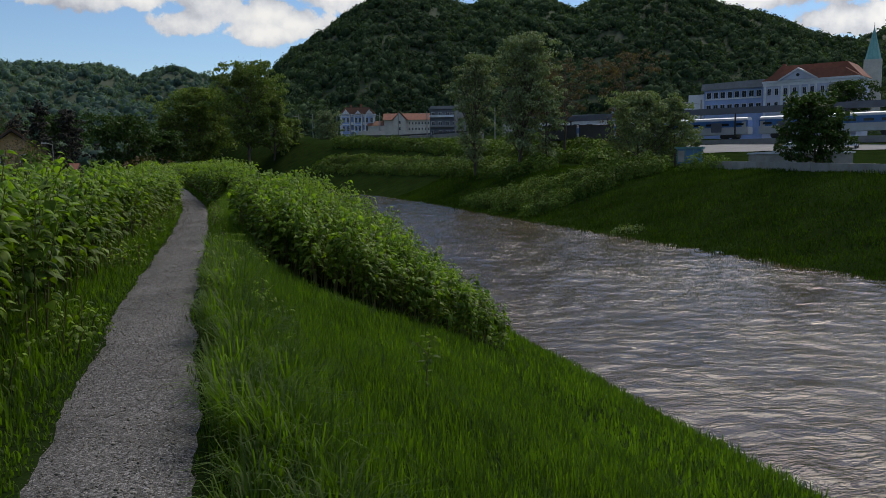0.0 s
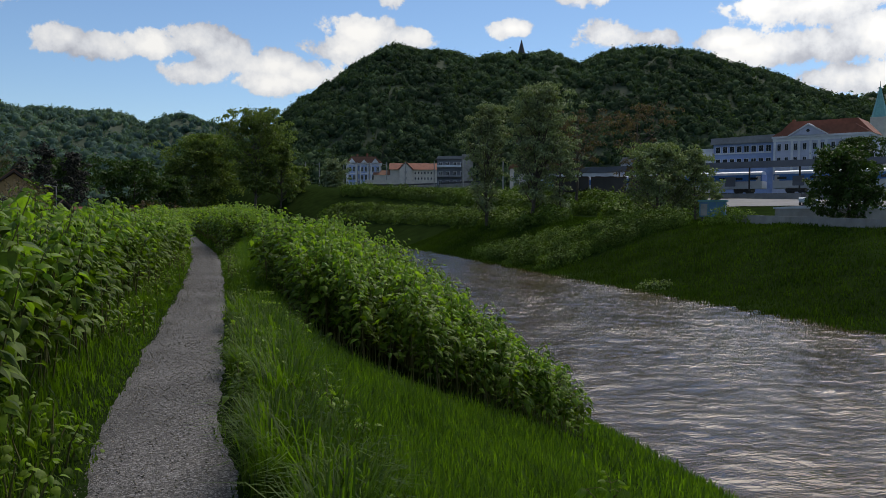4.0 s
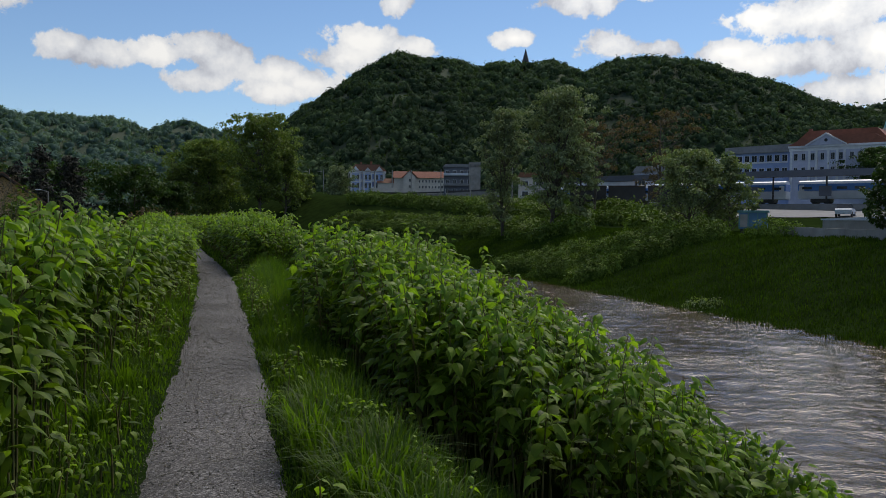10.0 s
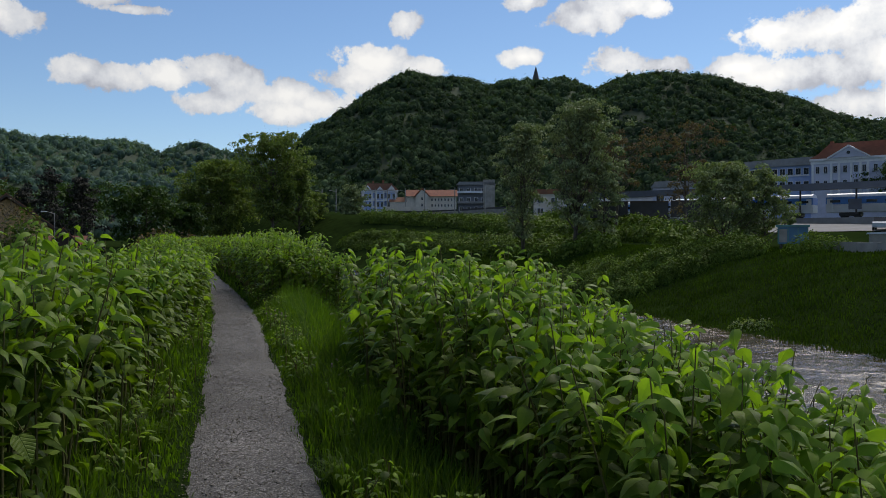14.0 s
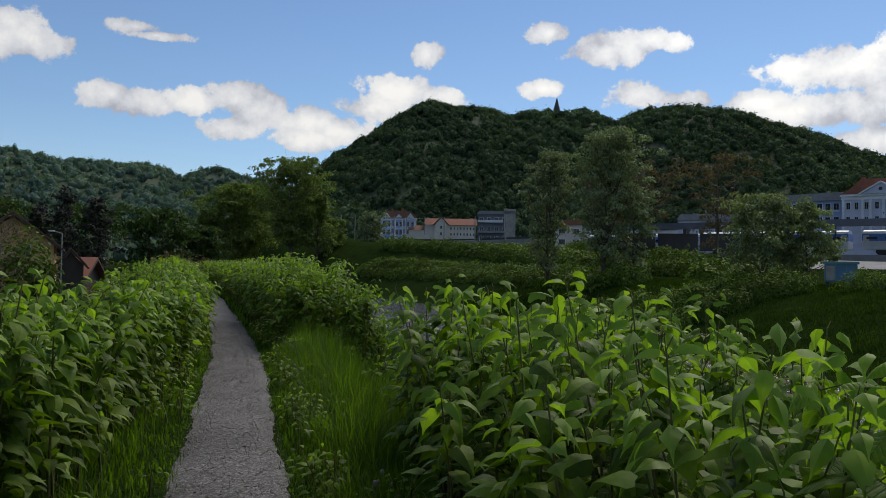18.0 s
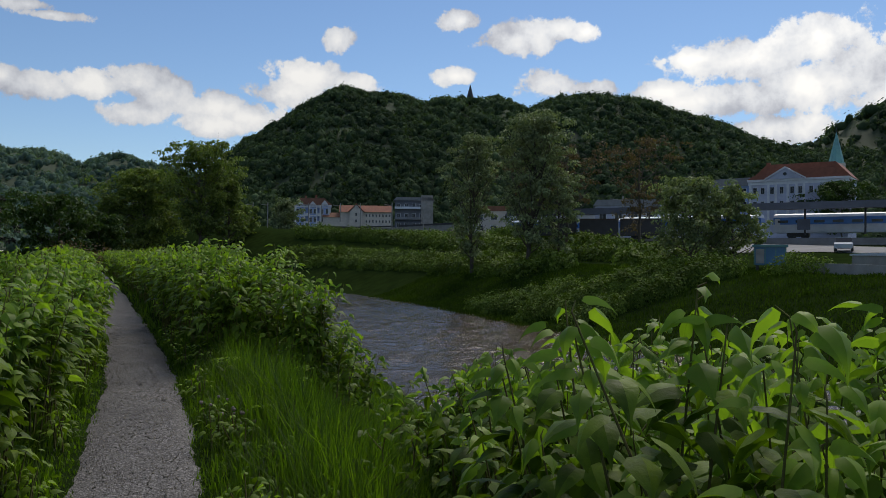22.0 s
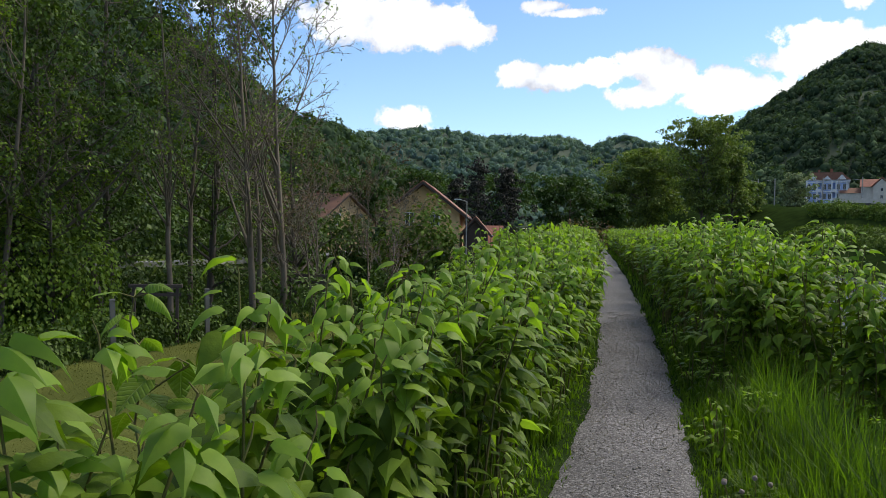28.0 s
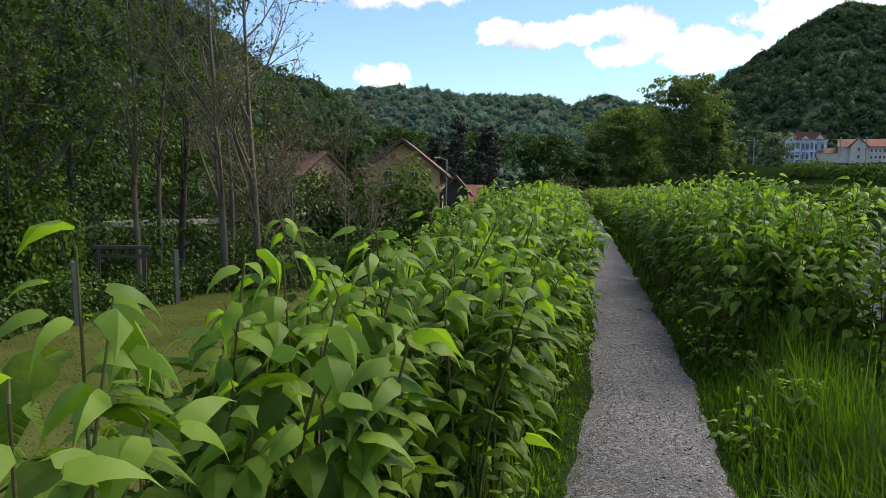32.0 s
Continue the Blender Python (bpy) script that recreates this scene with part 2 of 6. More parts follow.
def near_edge(y):
    return lerp(y, [-60, 0, 25, 45, 60, 85, 105, 140, 158, 175, 190, 220, 320], [9.6, 9.8, 9.8, 9.8, 11, 13.3, 12.5, 8, 3, -2, -6, -9, -12])


def far_edge(y):
    return lerp(y, [-60, 20, 50, 83, 100, 118, 139, 158, 175, 190, 220, 320], [30, 29.8, 29.6, 29.6, 30.2, 29.4, 26.6, 23, 15, 6, 0, -5])


def waver(x, y, size, seed=0.0):
    """A cheap smooth unevenness."""
    return (np.sin(x / size + 1.7 + seed) * np.cos(y / size * 0.83 + 0.4 + seed * 2) + 0.5 * np.sin(x / size * 2.3 + y / size * 1.9 + seed)) / 1.5


LANE = np.array([(-44.0, 34.0), (-34, 43.5), (-27.5, 51.5), (-23.5, 60), (-21.5, 72), (-22, 95)])


def lane_off(x, y):
    """Distance from the middle of the lane beside the wood."""
    best = np.full(np.shape(x), 1e9)
    for a, b in zip(LANE, LANE[1:]):
        d = b - a
        f = np.clip(((x - a[0]) * d[0] + (y - a[1]) * d[1]) / (d @ d), 0, 1)
        best = np.minimum(best, np.hypot(x - a[0] - f * d[0], y - a[1] - f * d[1]))
    return best


def ground_z(x, y):
    x, y = np.asarray(x, float), np.asarray(y, float)
    u = x - path_x(y)
    ne, fe = near_edge(y), far_edge(y)
    right = lerp(u, [0.5, 1.0], [0, -0.05]) + (WATER + 0.05) * np.clip((u - 1.0) / (ne - path_x(y) - 1.0), 0, 3) ** 1.03
    bed = np.full_like(x, WATER - 1.2)
    top = 0.35 + lerp(y, [30, 60, 115, 225, 440, 900], [1.2, 1.6, 3.2, 7.5, 15.5, 22]) * smooth01((x - fe - lerp(y, [90, 160, 300], [13, 7, 2])) / lerp(y, [90, 160, 300], [38, 24, 12]))
    far = WATER - 0.1 + (top - WATER + 0.1) * smooth01((x - fe + 0.6) / 15.5) ** 0.9
    z = np.where(x > (ne + fe) / 2, np.maximum(bed, far), np.maximum(bed, right))
    left = -2.75 * smooth01((-u - 1.1) / 5.2) + 1.6 * smooth01((-u - 22) / 14)
    left = np.maximum(left, -0.64 - 0.5 * np.maximum(0, lane_off(x, y) - 1.7))
    left = left * smooth01((150 - y) / 60)
    z = np.where(u < 0.5, left, z)
    rough = waver(x, y, 1.3) * 0.05 + waver(x, y, 0.41, 2) * 0.02
    return z + rough * smooth01((np.abs(u) - 0.55) / 0.7)


def ground_sheet():
    xs = np.concatenate([[-3200, -1800, -900, -450, -250, -160, -110, -80, -62, -50, -42], np.arange(-36, -8, 1.0), np.arange(-8, 12, 0.2), np.arange(12, 28, 1.2), np.arange(28, 48, 0.5), np.arange(48, 90, 3), [95, 105, 120, 140, 165, 200, 250, 320, 450, 700, 1200, 2200, 3500]])
    ys = np.concatenate([[-3000, -1500, -700, -300, -150, -80, -50, -30, -18, -10, -5], np.arange(-2, 60, 0.25), np.arange(60, 150, 1.5), np.arange(152, 260, 8), [280, 320, 380, 460, 560, 700, 1000, 1600, 2400, 3600]])
    X, Y = np.meshgrid(xs, ys)
    Z = ground_z(X, Y)
    nx, ny = len(xs), len(ys)
    i = np.arange(nx * ny).reshape(ny, nx)
    F = np.stack([i[:-1, :-1], i[:-1, 1:], i[1:, 1:], i[1:, :-1]], -1).reshape(-1, 4)
    cx, cy = X[:-1, :-1].ravel() + 0.1, Y[:-1, :-1].ravel()
    me = fast_mesh("ground", np.stack([X, Y, Z], -1).reshape(-1, 3), F, [M["turf"], M["soil"]], smooth=True)
    tagged(new("ground", me), "grassy riverbank ground with sloping green banks", "ground", kind="structure")


ground_sheet()


def path_strip():
    """The trodden gravel path, a low crowned strip with ragged edges."""
    ys = np.concatenate([np.arange(-8, 50, 0.12), np.arange(50, 150, 1.0)])
    cols = np.linspace(-1, 1, 11)
    V = []
    for k, y in enumerate(ys):
        half = 0.47 if y < 40 else 0.45
        ragL, ragR = 0.035 * waver(y, 3.1, 0.47) + 0.03 * waver(y, y * 0.7, 0.13) + 0.05 * waver(y, 2, 1.9), 0.03 * waver(y, 9.2, 0.41) + 0.03 * waver(y, y * 0.6, 0.12) + 0.04 * waver(y, 5, 1.7)
        for c in cols:
            x = path_x(y) + c * half + (ragR if c > 0 else -ragL) * abs(c)
            V.append((x, y, 0.035 - 0.055 * abs(c) ** 3 + 0.003 * waver(x, y, 0.25)))
    n = len(cols)
    i = np.arange(len(ys) * n).reshape(-1, n)
    F = np.stack([i[:-1, :-1], i[:-1, 1:], i[1:, 1:], i[1:, :-1]], -1).reshape(-1, 4)
    tagged(new("path", fast_mesh("path", V, F, M["gravel"], smooth=True)), "narrow grey gravel footpath with ragged grassy edges", "path", kind="structure")


path_strip()


def wave_height(x, y):
    """Short steep ripples of a quick shallow river, and boils."""
    draw = np.random.default_rng(5)
    z = np.zeros_like(x)
    bx = x + 0.5 * np.sin(x * 0.41 + y * 0.23) + 0.35 * np.sin(y * 0.67 - x * 0.31)
    by = y + 0.5 * np.sin(y * 0.37 - x * 0.29 + 1) + 0.35 * np.sin(x * 0.73 + y * 0.19)
    for k in range(34):
        long = 0.45 * 6 ** draw.random()
        turn = draw.normal(0.1, 0.8)
        patch = 0.55 + 0.45 * np.sin(bx * draw.uniform(-0.6, 0.6) + by * draw.uniform(-0.4, 0.4) + k)
        z += long * 0.0046 * patch * np.sin(2 * np.pi / long * (bx * math.sin(turn) + by * math.cos(turn)) + draw.uniform(0, 6.28))
    return z


def river():
    ys = np.concatenate([np.arange(-40, 4, 2), np.arange(4, 60, 0.13), np.arange(60, 100, 0.24), np.arange(100, 160, 0.6), np.arange(160, 330, 10)])
    cols = np.linspace(0, 1, 170)
    Y, C = np.meshgrid(ys, cols, indexing="ij")
    X = near_edge(Y) - 1.5 + C * (far_edge(Y) - near_edge(Y) + 3)
    V = np.stack([X, Y, WATER + wave_height(X, Y)], -1).reshape(-1, 3)
    i = np.arange(len(V)).reshape(-1, len(cols))
    F = np.stack([i[:-1, :-1], i[:-1, 1:], i[1:, 1:], i[1:, :-1]], -1).reshape(-1, 4)
    tagged(new("water", fast_mesh("water", V, F, M["water"], smooth=True)), "muddy brown rippled river reflecting the bright sky", "river", kind="structure")


river()

# ---- plants ----
rng = np.random.default_rng(7)

# a broad pointed leaf, one metre long, along +x, folded on its midrib and drooping at the tip
RIB = [(0.0, 0.0, 0.2), (0.14, 0.02, 0.34), (0.36, 0.02, 0.32), (0.6, -0.04, 0.2), (0.82, -0.14, 0.07)]
LEAF_V = np.array([(x, 0, z) for x, z, w in RIB] + [(1.03, 0, -0.27)] + [(x - 0.05 * (k == 0), s * w, z - 0.13 * w - 0.015 * (k % 2)) for s in (1, -1) for k, (x, z, w) in enumerate(RIB)])
LEAF_F = np.array([f for k in range(4) for f in ((k, k + 1, 6 + k), (6 + k, k + 1, 7 + k), (k, 11 + k, k + 1), (11 + k, 12 + k, k + 1))] + [(4, 5, 10), (4, 15, 5)])
# a plainer one for what stays far off
SMALL_V = np.array([(0, 0, 0), (0.4, 0.36, -0.05), (0.4, -0.36, -0.05), (1, 0, -0.14)])
SMALL_F = np.array([(0, 2, 1), (1, 2, 3)])


def turned(yaw, pitch, roll):
    """Rotation matrices, one for each: roll about x, then pitch (up), then yaw."""
    cy, sy, cp, sp, cr, sr = np.cos(yaw), np.sin(yaw), np.cos(pitch), np.sin(pitch), np.cos(roll), np.sin(roll)
    o, l = np.zeros_like(yaw), np.ones_like(yaw)
    rz = np.stack([cy, -sy, o, sy, cy, o, o, o, l], -1).reshape(-1, 3, 3)
    ry = np.stack([cp, o, -sp, o, l, o, sp, o, cp], -1).reshape(-1, 3, 3)
    rx = np.stack([l, o, o, o, cr, -sr, o, sr, cr], -1).reshape(-1, 3, 3)
    return rz @ ry @ rx


def leaves(at, yaw, pitch, roll, size, shape=(LEAF_V, LEAF_F), fold=None, droop=None):
    """Vertices and faces of many leaves."""
    V, F = shape
    n = len(at)
    T = np.repeat(V[None], n, 0).copy()
    if fold is not None:
        T[:, :, 1] *= (1 - 0.42 * np.abs(fold))[:, None]
        T[:, :, 2] += np.abs(T[:, :, 1]) * fold[:, None]
    if droop is not None:
        T[:, :, 2] -= droop[:, None] * T[:, :, 0] ** 2
        T[:, :, 0] *= 1 - 0.3 * droop[:, None] * T[:, :, 0]
    P = np.einsum("nij,nkj->nki", turned(yaw, pitch, roll), T * np.asarray(size).reshape(-1, 1, 1)) + at[:, None]
    return P.reshape(-1, 3), (F[None] + (np.arange(n) * len(V))[:, None, None]).reshape(-1, 3)


def prisms(a, b, ra, rb, sides=4):
    """Tapered sticks from a to b, as triangles."""
    n = len(a)
    d = b - a
    d = d / np.maximum(np.linalg.norm(d, axis=1, keepdims=True), 1e-6)
    s = np.cross(d, np.where(np.abs(d[:, 2:3]) < 0.9, (0.0, 0.0, 1.0), (1.0, 0.0, 0.0)))
    s /= np.linalg.norm(s, axis=1, keepdims=True)
    t = np.cross(d, s)
    ang = np.arange(sides) * 2 * np.pi / sides
    ring = np.cos(ang)[None, :, None] * s[:, None] + np.sin(ang)[None, :, None] * t[:, None]
    V = np.concatenate([a[:, None] + ring * np.asarray(ra).reshape(-1, 1, 1), b[:, None] + ring * np.asarray(rb).reshape(-1, 1, 1)], 1).reshape(-1, 3)
    F = []
    for k in range(sides):
        j = (k + 1) % sides
        F += [(k, j, sides + j), (k, sides + j, sides + k)]
    F = (np.array(F)[None] + (np.arange(n) * 2 * sides)[:, None, None]).reshape(-1, 3)
    return V, F


def joined(*groups):
    """Join (verts, faces, slot) groups into one."""
    V, F, S, at = [], [], [], 0
    for v, f, s in groups:
        V.append(v), F.append(f + at), S.append(np.full(len(f), s))
        at += len(v)
    return np.concatenate(V), np.concatenate(F), np.concatenate(S)


def knotweed(x, y, h, lean_x, lean_y, per=22, size=0.15, shape=(LEAF_V, LEAF_F)):
    """Knotweed stems at x, y with height h: canes that arch over, broad leaves set alternately, pale drooping ones at the tip."""
    n = len(x)
    base = np.stack([x, y, ground_z(x, y) - 0.03], -1)
    tip = base + np.stack([lean_x, lean_y, h], -1)
    mid = (base + tip) / 2 + np.stack([-lean_x * 0.15, -lean_y * 0.15, h * 0.08], -1)
    s1 = prisms(base, mid, np.full(n, 0.008), np.full(n, 0.006))
    s2 = prisms(mid, tip, np.full(n, 0.006), np.full(n, 0.003))
    nod = tip + np.stack([rng.normal(0, 0.012, n), rng.normal(0, 0.012, n), rng.uniform(0.01, 0.04, n)], -1)
    s3 = prisms(tip, nod, np.full(n, 0.003), np.full(n, 0.0015))
    k = np.tile(np.linspace(0.18, 1.0, per) ** 0.8, n) + rng.uniform(-0.02, 0.02, n * per)
    i = np.repeat(np.arange(n), per)
    on = np.where((k < 0.5)[:, None], base[i] + (mid[i] - base[i]) * (k / 0.5)[:, None], mid[i] + (tip[i] - mid[i]) * ((k - 0.5) / 0.5)[:, None])
    side = rng.uniform(0, 6.28, n)[i] + (np.tile(np.arange(per), n) % 2) * np.pi + rng.normal(0, 0.75, n * per)
    out = rng.uniform(0.03, 0.18, n * per) * (1.15 - 0.7 * k)
    on = on + np.stack([np.cos(side) * out, np.sin(side) * out, rng.uniform(-0.02, 0.05, n * per)], -1)
    young = k > 0.86 + rng.normal(0, 0.03, n * per)
    sz = size * np.where(young, rng.uniform(0.55, 0.95, n * per), rng.uniform(0.6, 1.05, n * per)) * (0.75 + 0.35 * np.sin(np.clip(k, 0, 1) * 2.6))
    hang = rng.random(n * per) < 0.14
    pitch = np.where(young, rng.normal(-0.12, 0.3, n * per), np.where(hang, rng.normal(-0.75, 0.25, n * per), rng.normal(-0.18, 0.24, n * per)))
    droop = np.where(young, rng.uniform(0.2, 0.55, n * per), rng.uniform(0.0, 0.3, n * per))
    fold = np.where(young, rng.uniform(-1.0, -0.15, n * per), rng.uniform(-0.35, 0.2, n * per))
    roll = rng.normal(0, 0.28, n * per)
    lv, lf = leaves(on, side, pitch, roll, sz, shape, fold, droop)
    slot = np.repeat(np.where(young | (rng.random(n * per) < 0.1), 1, 0), len(shape[1]))
    V, F, S = joined((lv, lf, 0), (*s1, 2), (*s2, 2), (*s3, 2))
    S[: len(lf)] = slot
    return V, F, S


def scatter(n, x0, x1, y0, y1, keep):
    x, y = rng.uniform(x0, x1, n), rng.uniform(y0, y1, n)
    ok = keep(x, y)
    return x[ok], y[ok]


def left_keep(x, y):
    u = path_x(y) - x
    inner = lerp(y, [-5, 3, 6, 8, 14, 20, 22, 24, 28, 40, 120], [1.6, 1.4, 1.12, 0.95, 0.88, 0.88, 0.85, 0.74, 0.64, 0.62, 0.6])
    return (u > inner + 0.12 * waver(x, y, 0.5)) & (u < inner + 2.6 + 0.5 * waver(y, 2, 2.0))


def right_keep(x, y):
    u = x - path_x(y)
    inner = lerp(y, [13, 13.6, 14.5, 16, 18, 20, 21.5, 23, 24.8, 25, 27.4, 27.5, 28.2, 29.2, 31, 36, 60, 120], [1.9, 1.6, 1.35, 1.18, 1.1, 1.2, 1.6, 2.0, 2.25, 9, 9, 2.4, 1.7, 0.85, 0.72, 0.7, 0.75, 0.8])
    outer = lerp(y, [12.5, 14, 15, 18, 20, 22, 24, 25, 27.5, 29, 31, 36, 45, 120], [5.4, 6.0, 6.4, 5.8, 5.3, 5.0, 4.6, 4.0, 2.6, 2.3, 2.15, 2.5, 3.1, 3.4])
    start = lerp(u, [1.2, 2, 3, 4, 5, 6.3], [13.5, 12.9, 12.6, 12.9, 13.5, 14.6])
    return (u > inner + 0.12 * waver(x, y, 0.4)) & (u < outer + 0.3 * waver(y, 5, 1.3)) & (y > start + 0.2 * waver(x, 3, 0.5))


MATS_PLANT = [M["leaf"], M["young_leaf"], M["stem"]]


def thicket(name, label, keep, x0, x1, y0, y1, dense, tall, per, size, shape=(LEAF_V, LEAF_F), outward=0.0):
    area = (x1 - x0) * (y1 - y0)
    x, y = scatter(int(area * dense), x0, x1, y0, y1, keep)
    h = tall(x, y) * rng.uniform(0.78, 1.1, len(x)) + 0.12 * waver(x, y, 0.7)
    V, F, S = knotweed(x, y, h, rng.normal(outward, 0.16, len(x)), rng.normal(0, 0.16, len(x)), per, size, shape)
    me = fast_mesh(name, V, F, MATS_PLANT, S, len(shape[1]) > 2)
    if len(shape[1]) > 2:
        ends = np.empty(len(me.edges) * 2, np.int32)
        me.edges.foreach_get("vertices", ends)
        ends = ends.reshape(-1, 2)
        rib = (ends < len(x) * per * len(shape[0])).all(1) & (ends % len(shape[0]) < 6).all(1)
        me.attributes.new("sharp_edge", "BOOLEAN", "EDGE").data.foreach_set("value", rib)
    return tagged(new(name, me), label, "plants", kind="stuff")


def left_tall(x, y):
    u = path_x(y) - x
    crest = lerp(u, [0.6, 1.0, 1.6, 2.4, 3.4, 4.5], [1.0, 1.3, 1.45, 1.1, 0.3, -0.6]) + lerp(y, [-3, 4, 10, 20, 27, 34, 60], [0.2, 0.15, 0.15, 0.05, 0.05, 0.12, 0.2])
    crest -= 1.2 * smooth01((u - 1.0) / 0.8) * smooth01((y - 20.5) / 2) * smooth01((33 - y) / 4)
    return np.clip(crest - ground_z(x, y), 0.4, 2.4)



def right_tall(x, y):
    u = x - path_x(y)
    crest = lerp(u, [0.7, 1.3, 2.0, 3.0, 4.0, 5.0, 7.5], [1.25, 1.4, 1.28, 0.88, 0.34, -0.4, -2.0]) + lerp(y, [11, 13, 14.5, 17.5, 20, 22, 23.5, 25.5, 28, 30, 34, 60], [-0.7, -0.5, -0.22, 0.0, -0.05, -0.25, -0.6, -0.95, -0.2, 0.2, 0.25, 0.15])
    crest += 0.45 * smooth01((u - 1.9) / 1.2) * smooth01((y - 18) / 1.5) * smooth01((26 - y) / 2)
    crest -= 0.45 * smooth01((u - 2.1) / 0.6) * smooth01((y - 26) / 1.5) * smooth01((40 - y) / 4)
    return np.clip(crest - ground_z(x, y), 0.35, 2.3)


thicket("knotweed_thicket", "dense green knotweed thicket beside the gravel path", left_keep, -6, 0, 1, 34, 27, left_tall, 34, 0.145, outward=0.06)
thicket("knotweed_thicket", "dense green knotweed thicket receding along the path", left_keep, -9, 0, 34, 110, 15, left_tall, 20, 0.2, (SMALL_V, SMALL_F))
thicket("knotweed_thicket", "dense green knotweed thicket on the river slope", right_keep, 0, 9, 10, 36, 25, right_tall, 33, 0.145)
thicket("knotweed_thicket", "dense green knotweed thicket receding along the riverbank", right_keep, -6, 9, 36, 115, 15, right_tall, 20, 0.2, (SMALL_V, SMALL_F))


# ---- grass ----
def grass(name, label, n, x0, x1, y0, y1, keep, tall, wide=0.006, mat="blade"):
    x, y = scatter(n, x0, x1, y0, y1, keep)
    n = len(x)
    h = tall(x, y) * rng.uniform(0.5, 1.2, n)
    yaw, bend = rng.uniform(0, 6.28, n), rng.uniform(0.1, 0.75, n)
    base = np.stack([x, y, ground_z(x, y) - 0.02], -1)
    way = np.stack([np.cos(yaw), np.sin(yaw), np.zeros(n)], -1)
    side = np.stack([-np.sin(yaw), np.cos(yaw), np.zeros(n)], -1) * (wide * rng.uniform(0.7, 1.4, n))[:, None]
    up = np.array([0, 0, 1.0])
    m1 = base + up * (h * 0.55)[:, None] + way * (h * bend * 0.2)[:, None]
    tip = base + up * (h * (1 - bend * 0.25))[:, None] + way * (h * bend * 0.75)[:, None]
    V = np.stack([base - side, base + side, m1 + side * 0.8, m1 - side * 0.8, tip], 1).reshape(-1, 3)
    F = (np.array([(0, 1, 2), (0, 2, 3), (3, 2, 4)])[None] + (np.arange(n) * 5)[:, None, None]).reshape(-1, 3)
    return tagged(new(name, fast_mesh(name, V, F, M[mat])), label, "grass", kind="stuff")


def verge(x, y):
    u = x - path_x(y)
    return (u > 0.4) & (u < near_edge(y) - path_x(y)) & ~right_keep(x - 0.1, y)


def verge_left(x, y):
    u = path_x(y) - x
    return (u > 0.42) & (u < 3.0)


def verge_tall(x, y):
    return lerp(x - path_x(y), [0.4, 0.52, 0.75, 1.1, 1.5, 2, 4], [0.05, 0.14, 0.36, 0.44, 0.3, 0.22, 0.22]) * (1 + 0.3 * waver(x, y, 0.6)) * (1 + 1.1 * smooth01((y - 20.5) / 2.5) * smooth01((30 - y) / 2) * smooth01((x - path_x(y) - 0.7) / 0.6))


grass("long_grass", "long green grass on the path's verge", 150000, 0, 4.5, 1, 33, verge, verge_tall, 0.005)
grass("bank_grass", "green grass on the river slope", 60000, 3.5, 10, 3, 60, verge, lambda x, y: 0.24 + 0.08 * waver(x, y, 0.8), 0.011)
grass("verge_grass", "short green grass beside the gravel", 90000, -4, 0, 2, 33, verge_left, lambda x, y: lerp(path_x(y) - x, [0.42, 0.6, 1.2], [0.05, 0.13, 0.34]))
def tussocks(spots):
    """Thick tufts of long grass whose blades fall outwards; spots: x, y, blades, length."""
    at, way, long = [], [], []
    for x, y, m, h in spots:
        a, d = rng.uniform(0, 6.28, m), np.sqrt(rng.random(m)) * 0.16
        at.append(np.column_stack([x + np.cos(a) * d, y + np.sin(a) * d]))
        way.append(a + rng.normal(0, 0.5, m))
        long.append(h * rng.uniform(0.5, 1.15, m))
    at, way, long = np.concatenate(at), np.concatenate(way), np.concatenate(long)
    n = len(at)
    lean = rng.uniform(0.15, 1.0, n)
    out = np.column_stack([np.cos(way), np.sin(way), np.zeros(n)])
    side = np.column_stack([-np.sin(way), np.cos(way), np.zeros(n)]) * (0.005 * rng.uniform(0.6, 1.3, n))[:, None]
    p0 = np.column_stack([at, ground_z(at[:, 0], at[:, 1]) - 0.02])
    rings = [p0]
    for f, up, fall in ((0.4, 0.42, 0.12), (0.75, 0.68, 0.4), (1.0, 0.72, 0.8)):
        rings.append(p0 + out * (long * lean * fall)[:, None] + np.column_stack([np.zeros((n, 2)), long * up * (1.2 - 0.4 * lean * f)]))
    V = np.stack([rings[0] - side, rings[0] + side, rings[1] + side, rings[1] - side, rings[2] + side * 0.7, rings[2] - side * 0.7, rings[3]], 1).reshape(-1, 3)
    F = (np.array([(0, 1, 2), (0, 2, 3), (3, 2, 4), (3, 4, 5), (5, 4, 6)])[None] + (np.arange(n) * 7)[:, None, None]).reshape(-1, 3)
    tagged(new("grass_tussocks", fast_mesh("grass_tussocks", V, F, M["blade"])), "thick dark green grass tussocks leaning over the path", "grass", kind="stuff")


tuft_y = np.concatenate([np.arange(1.2, 14, 0.22), rng.uniform(14, 33, 46)])
tuft_u = np.where(tuft_y < 14, rng.uniform(0.6, 1.05, len(tuft_y)), rng.uniform(0.6, 1.0, len(tuft_y)) * np.where(rng.random(len(tuft_y)) < 0.3, -1, 1))
tussocks([(float(path_x(y)) + u, y, 150, rng.uniform(0.4, 0.62) if y < 14 else rng.uniform(0.22, 0.4)) for u, y in zip(tuft_u, tuft_y)])
grass("edge_grass", "short tufts of grass growing into the gravel's edges", 60000, -2, 1.5, 1, 40, lambda x, y: (np.abs(x - path_x(y)) > 0.37 + 0.06 * waver(x * 2, y, 0.31)) & (np.abs(x - path_x(y)) < 0.6), lambda x, y: 0.07 + 0.03 * waver(x, y, 0.4), 0.005)
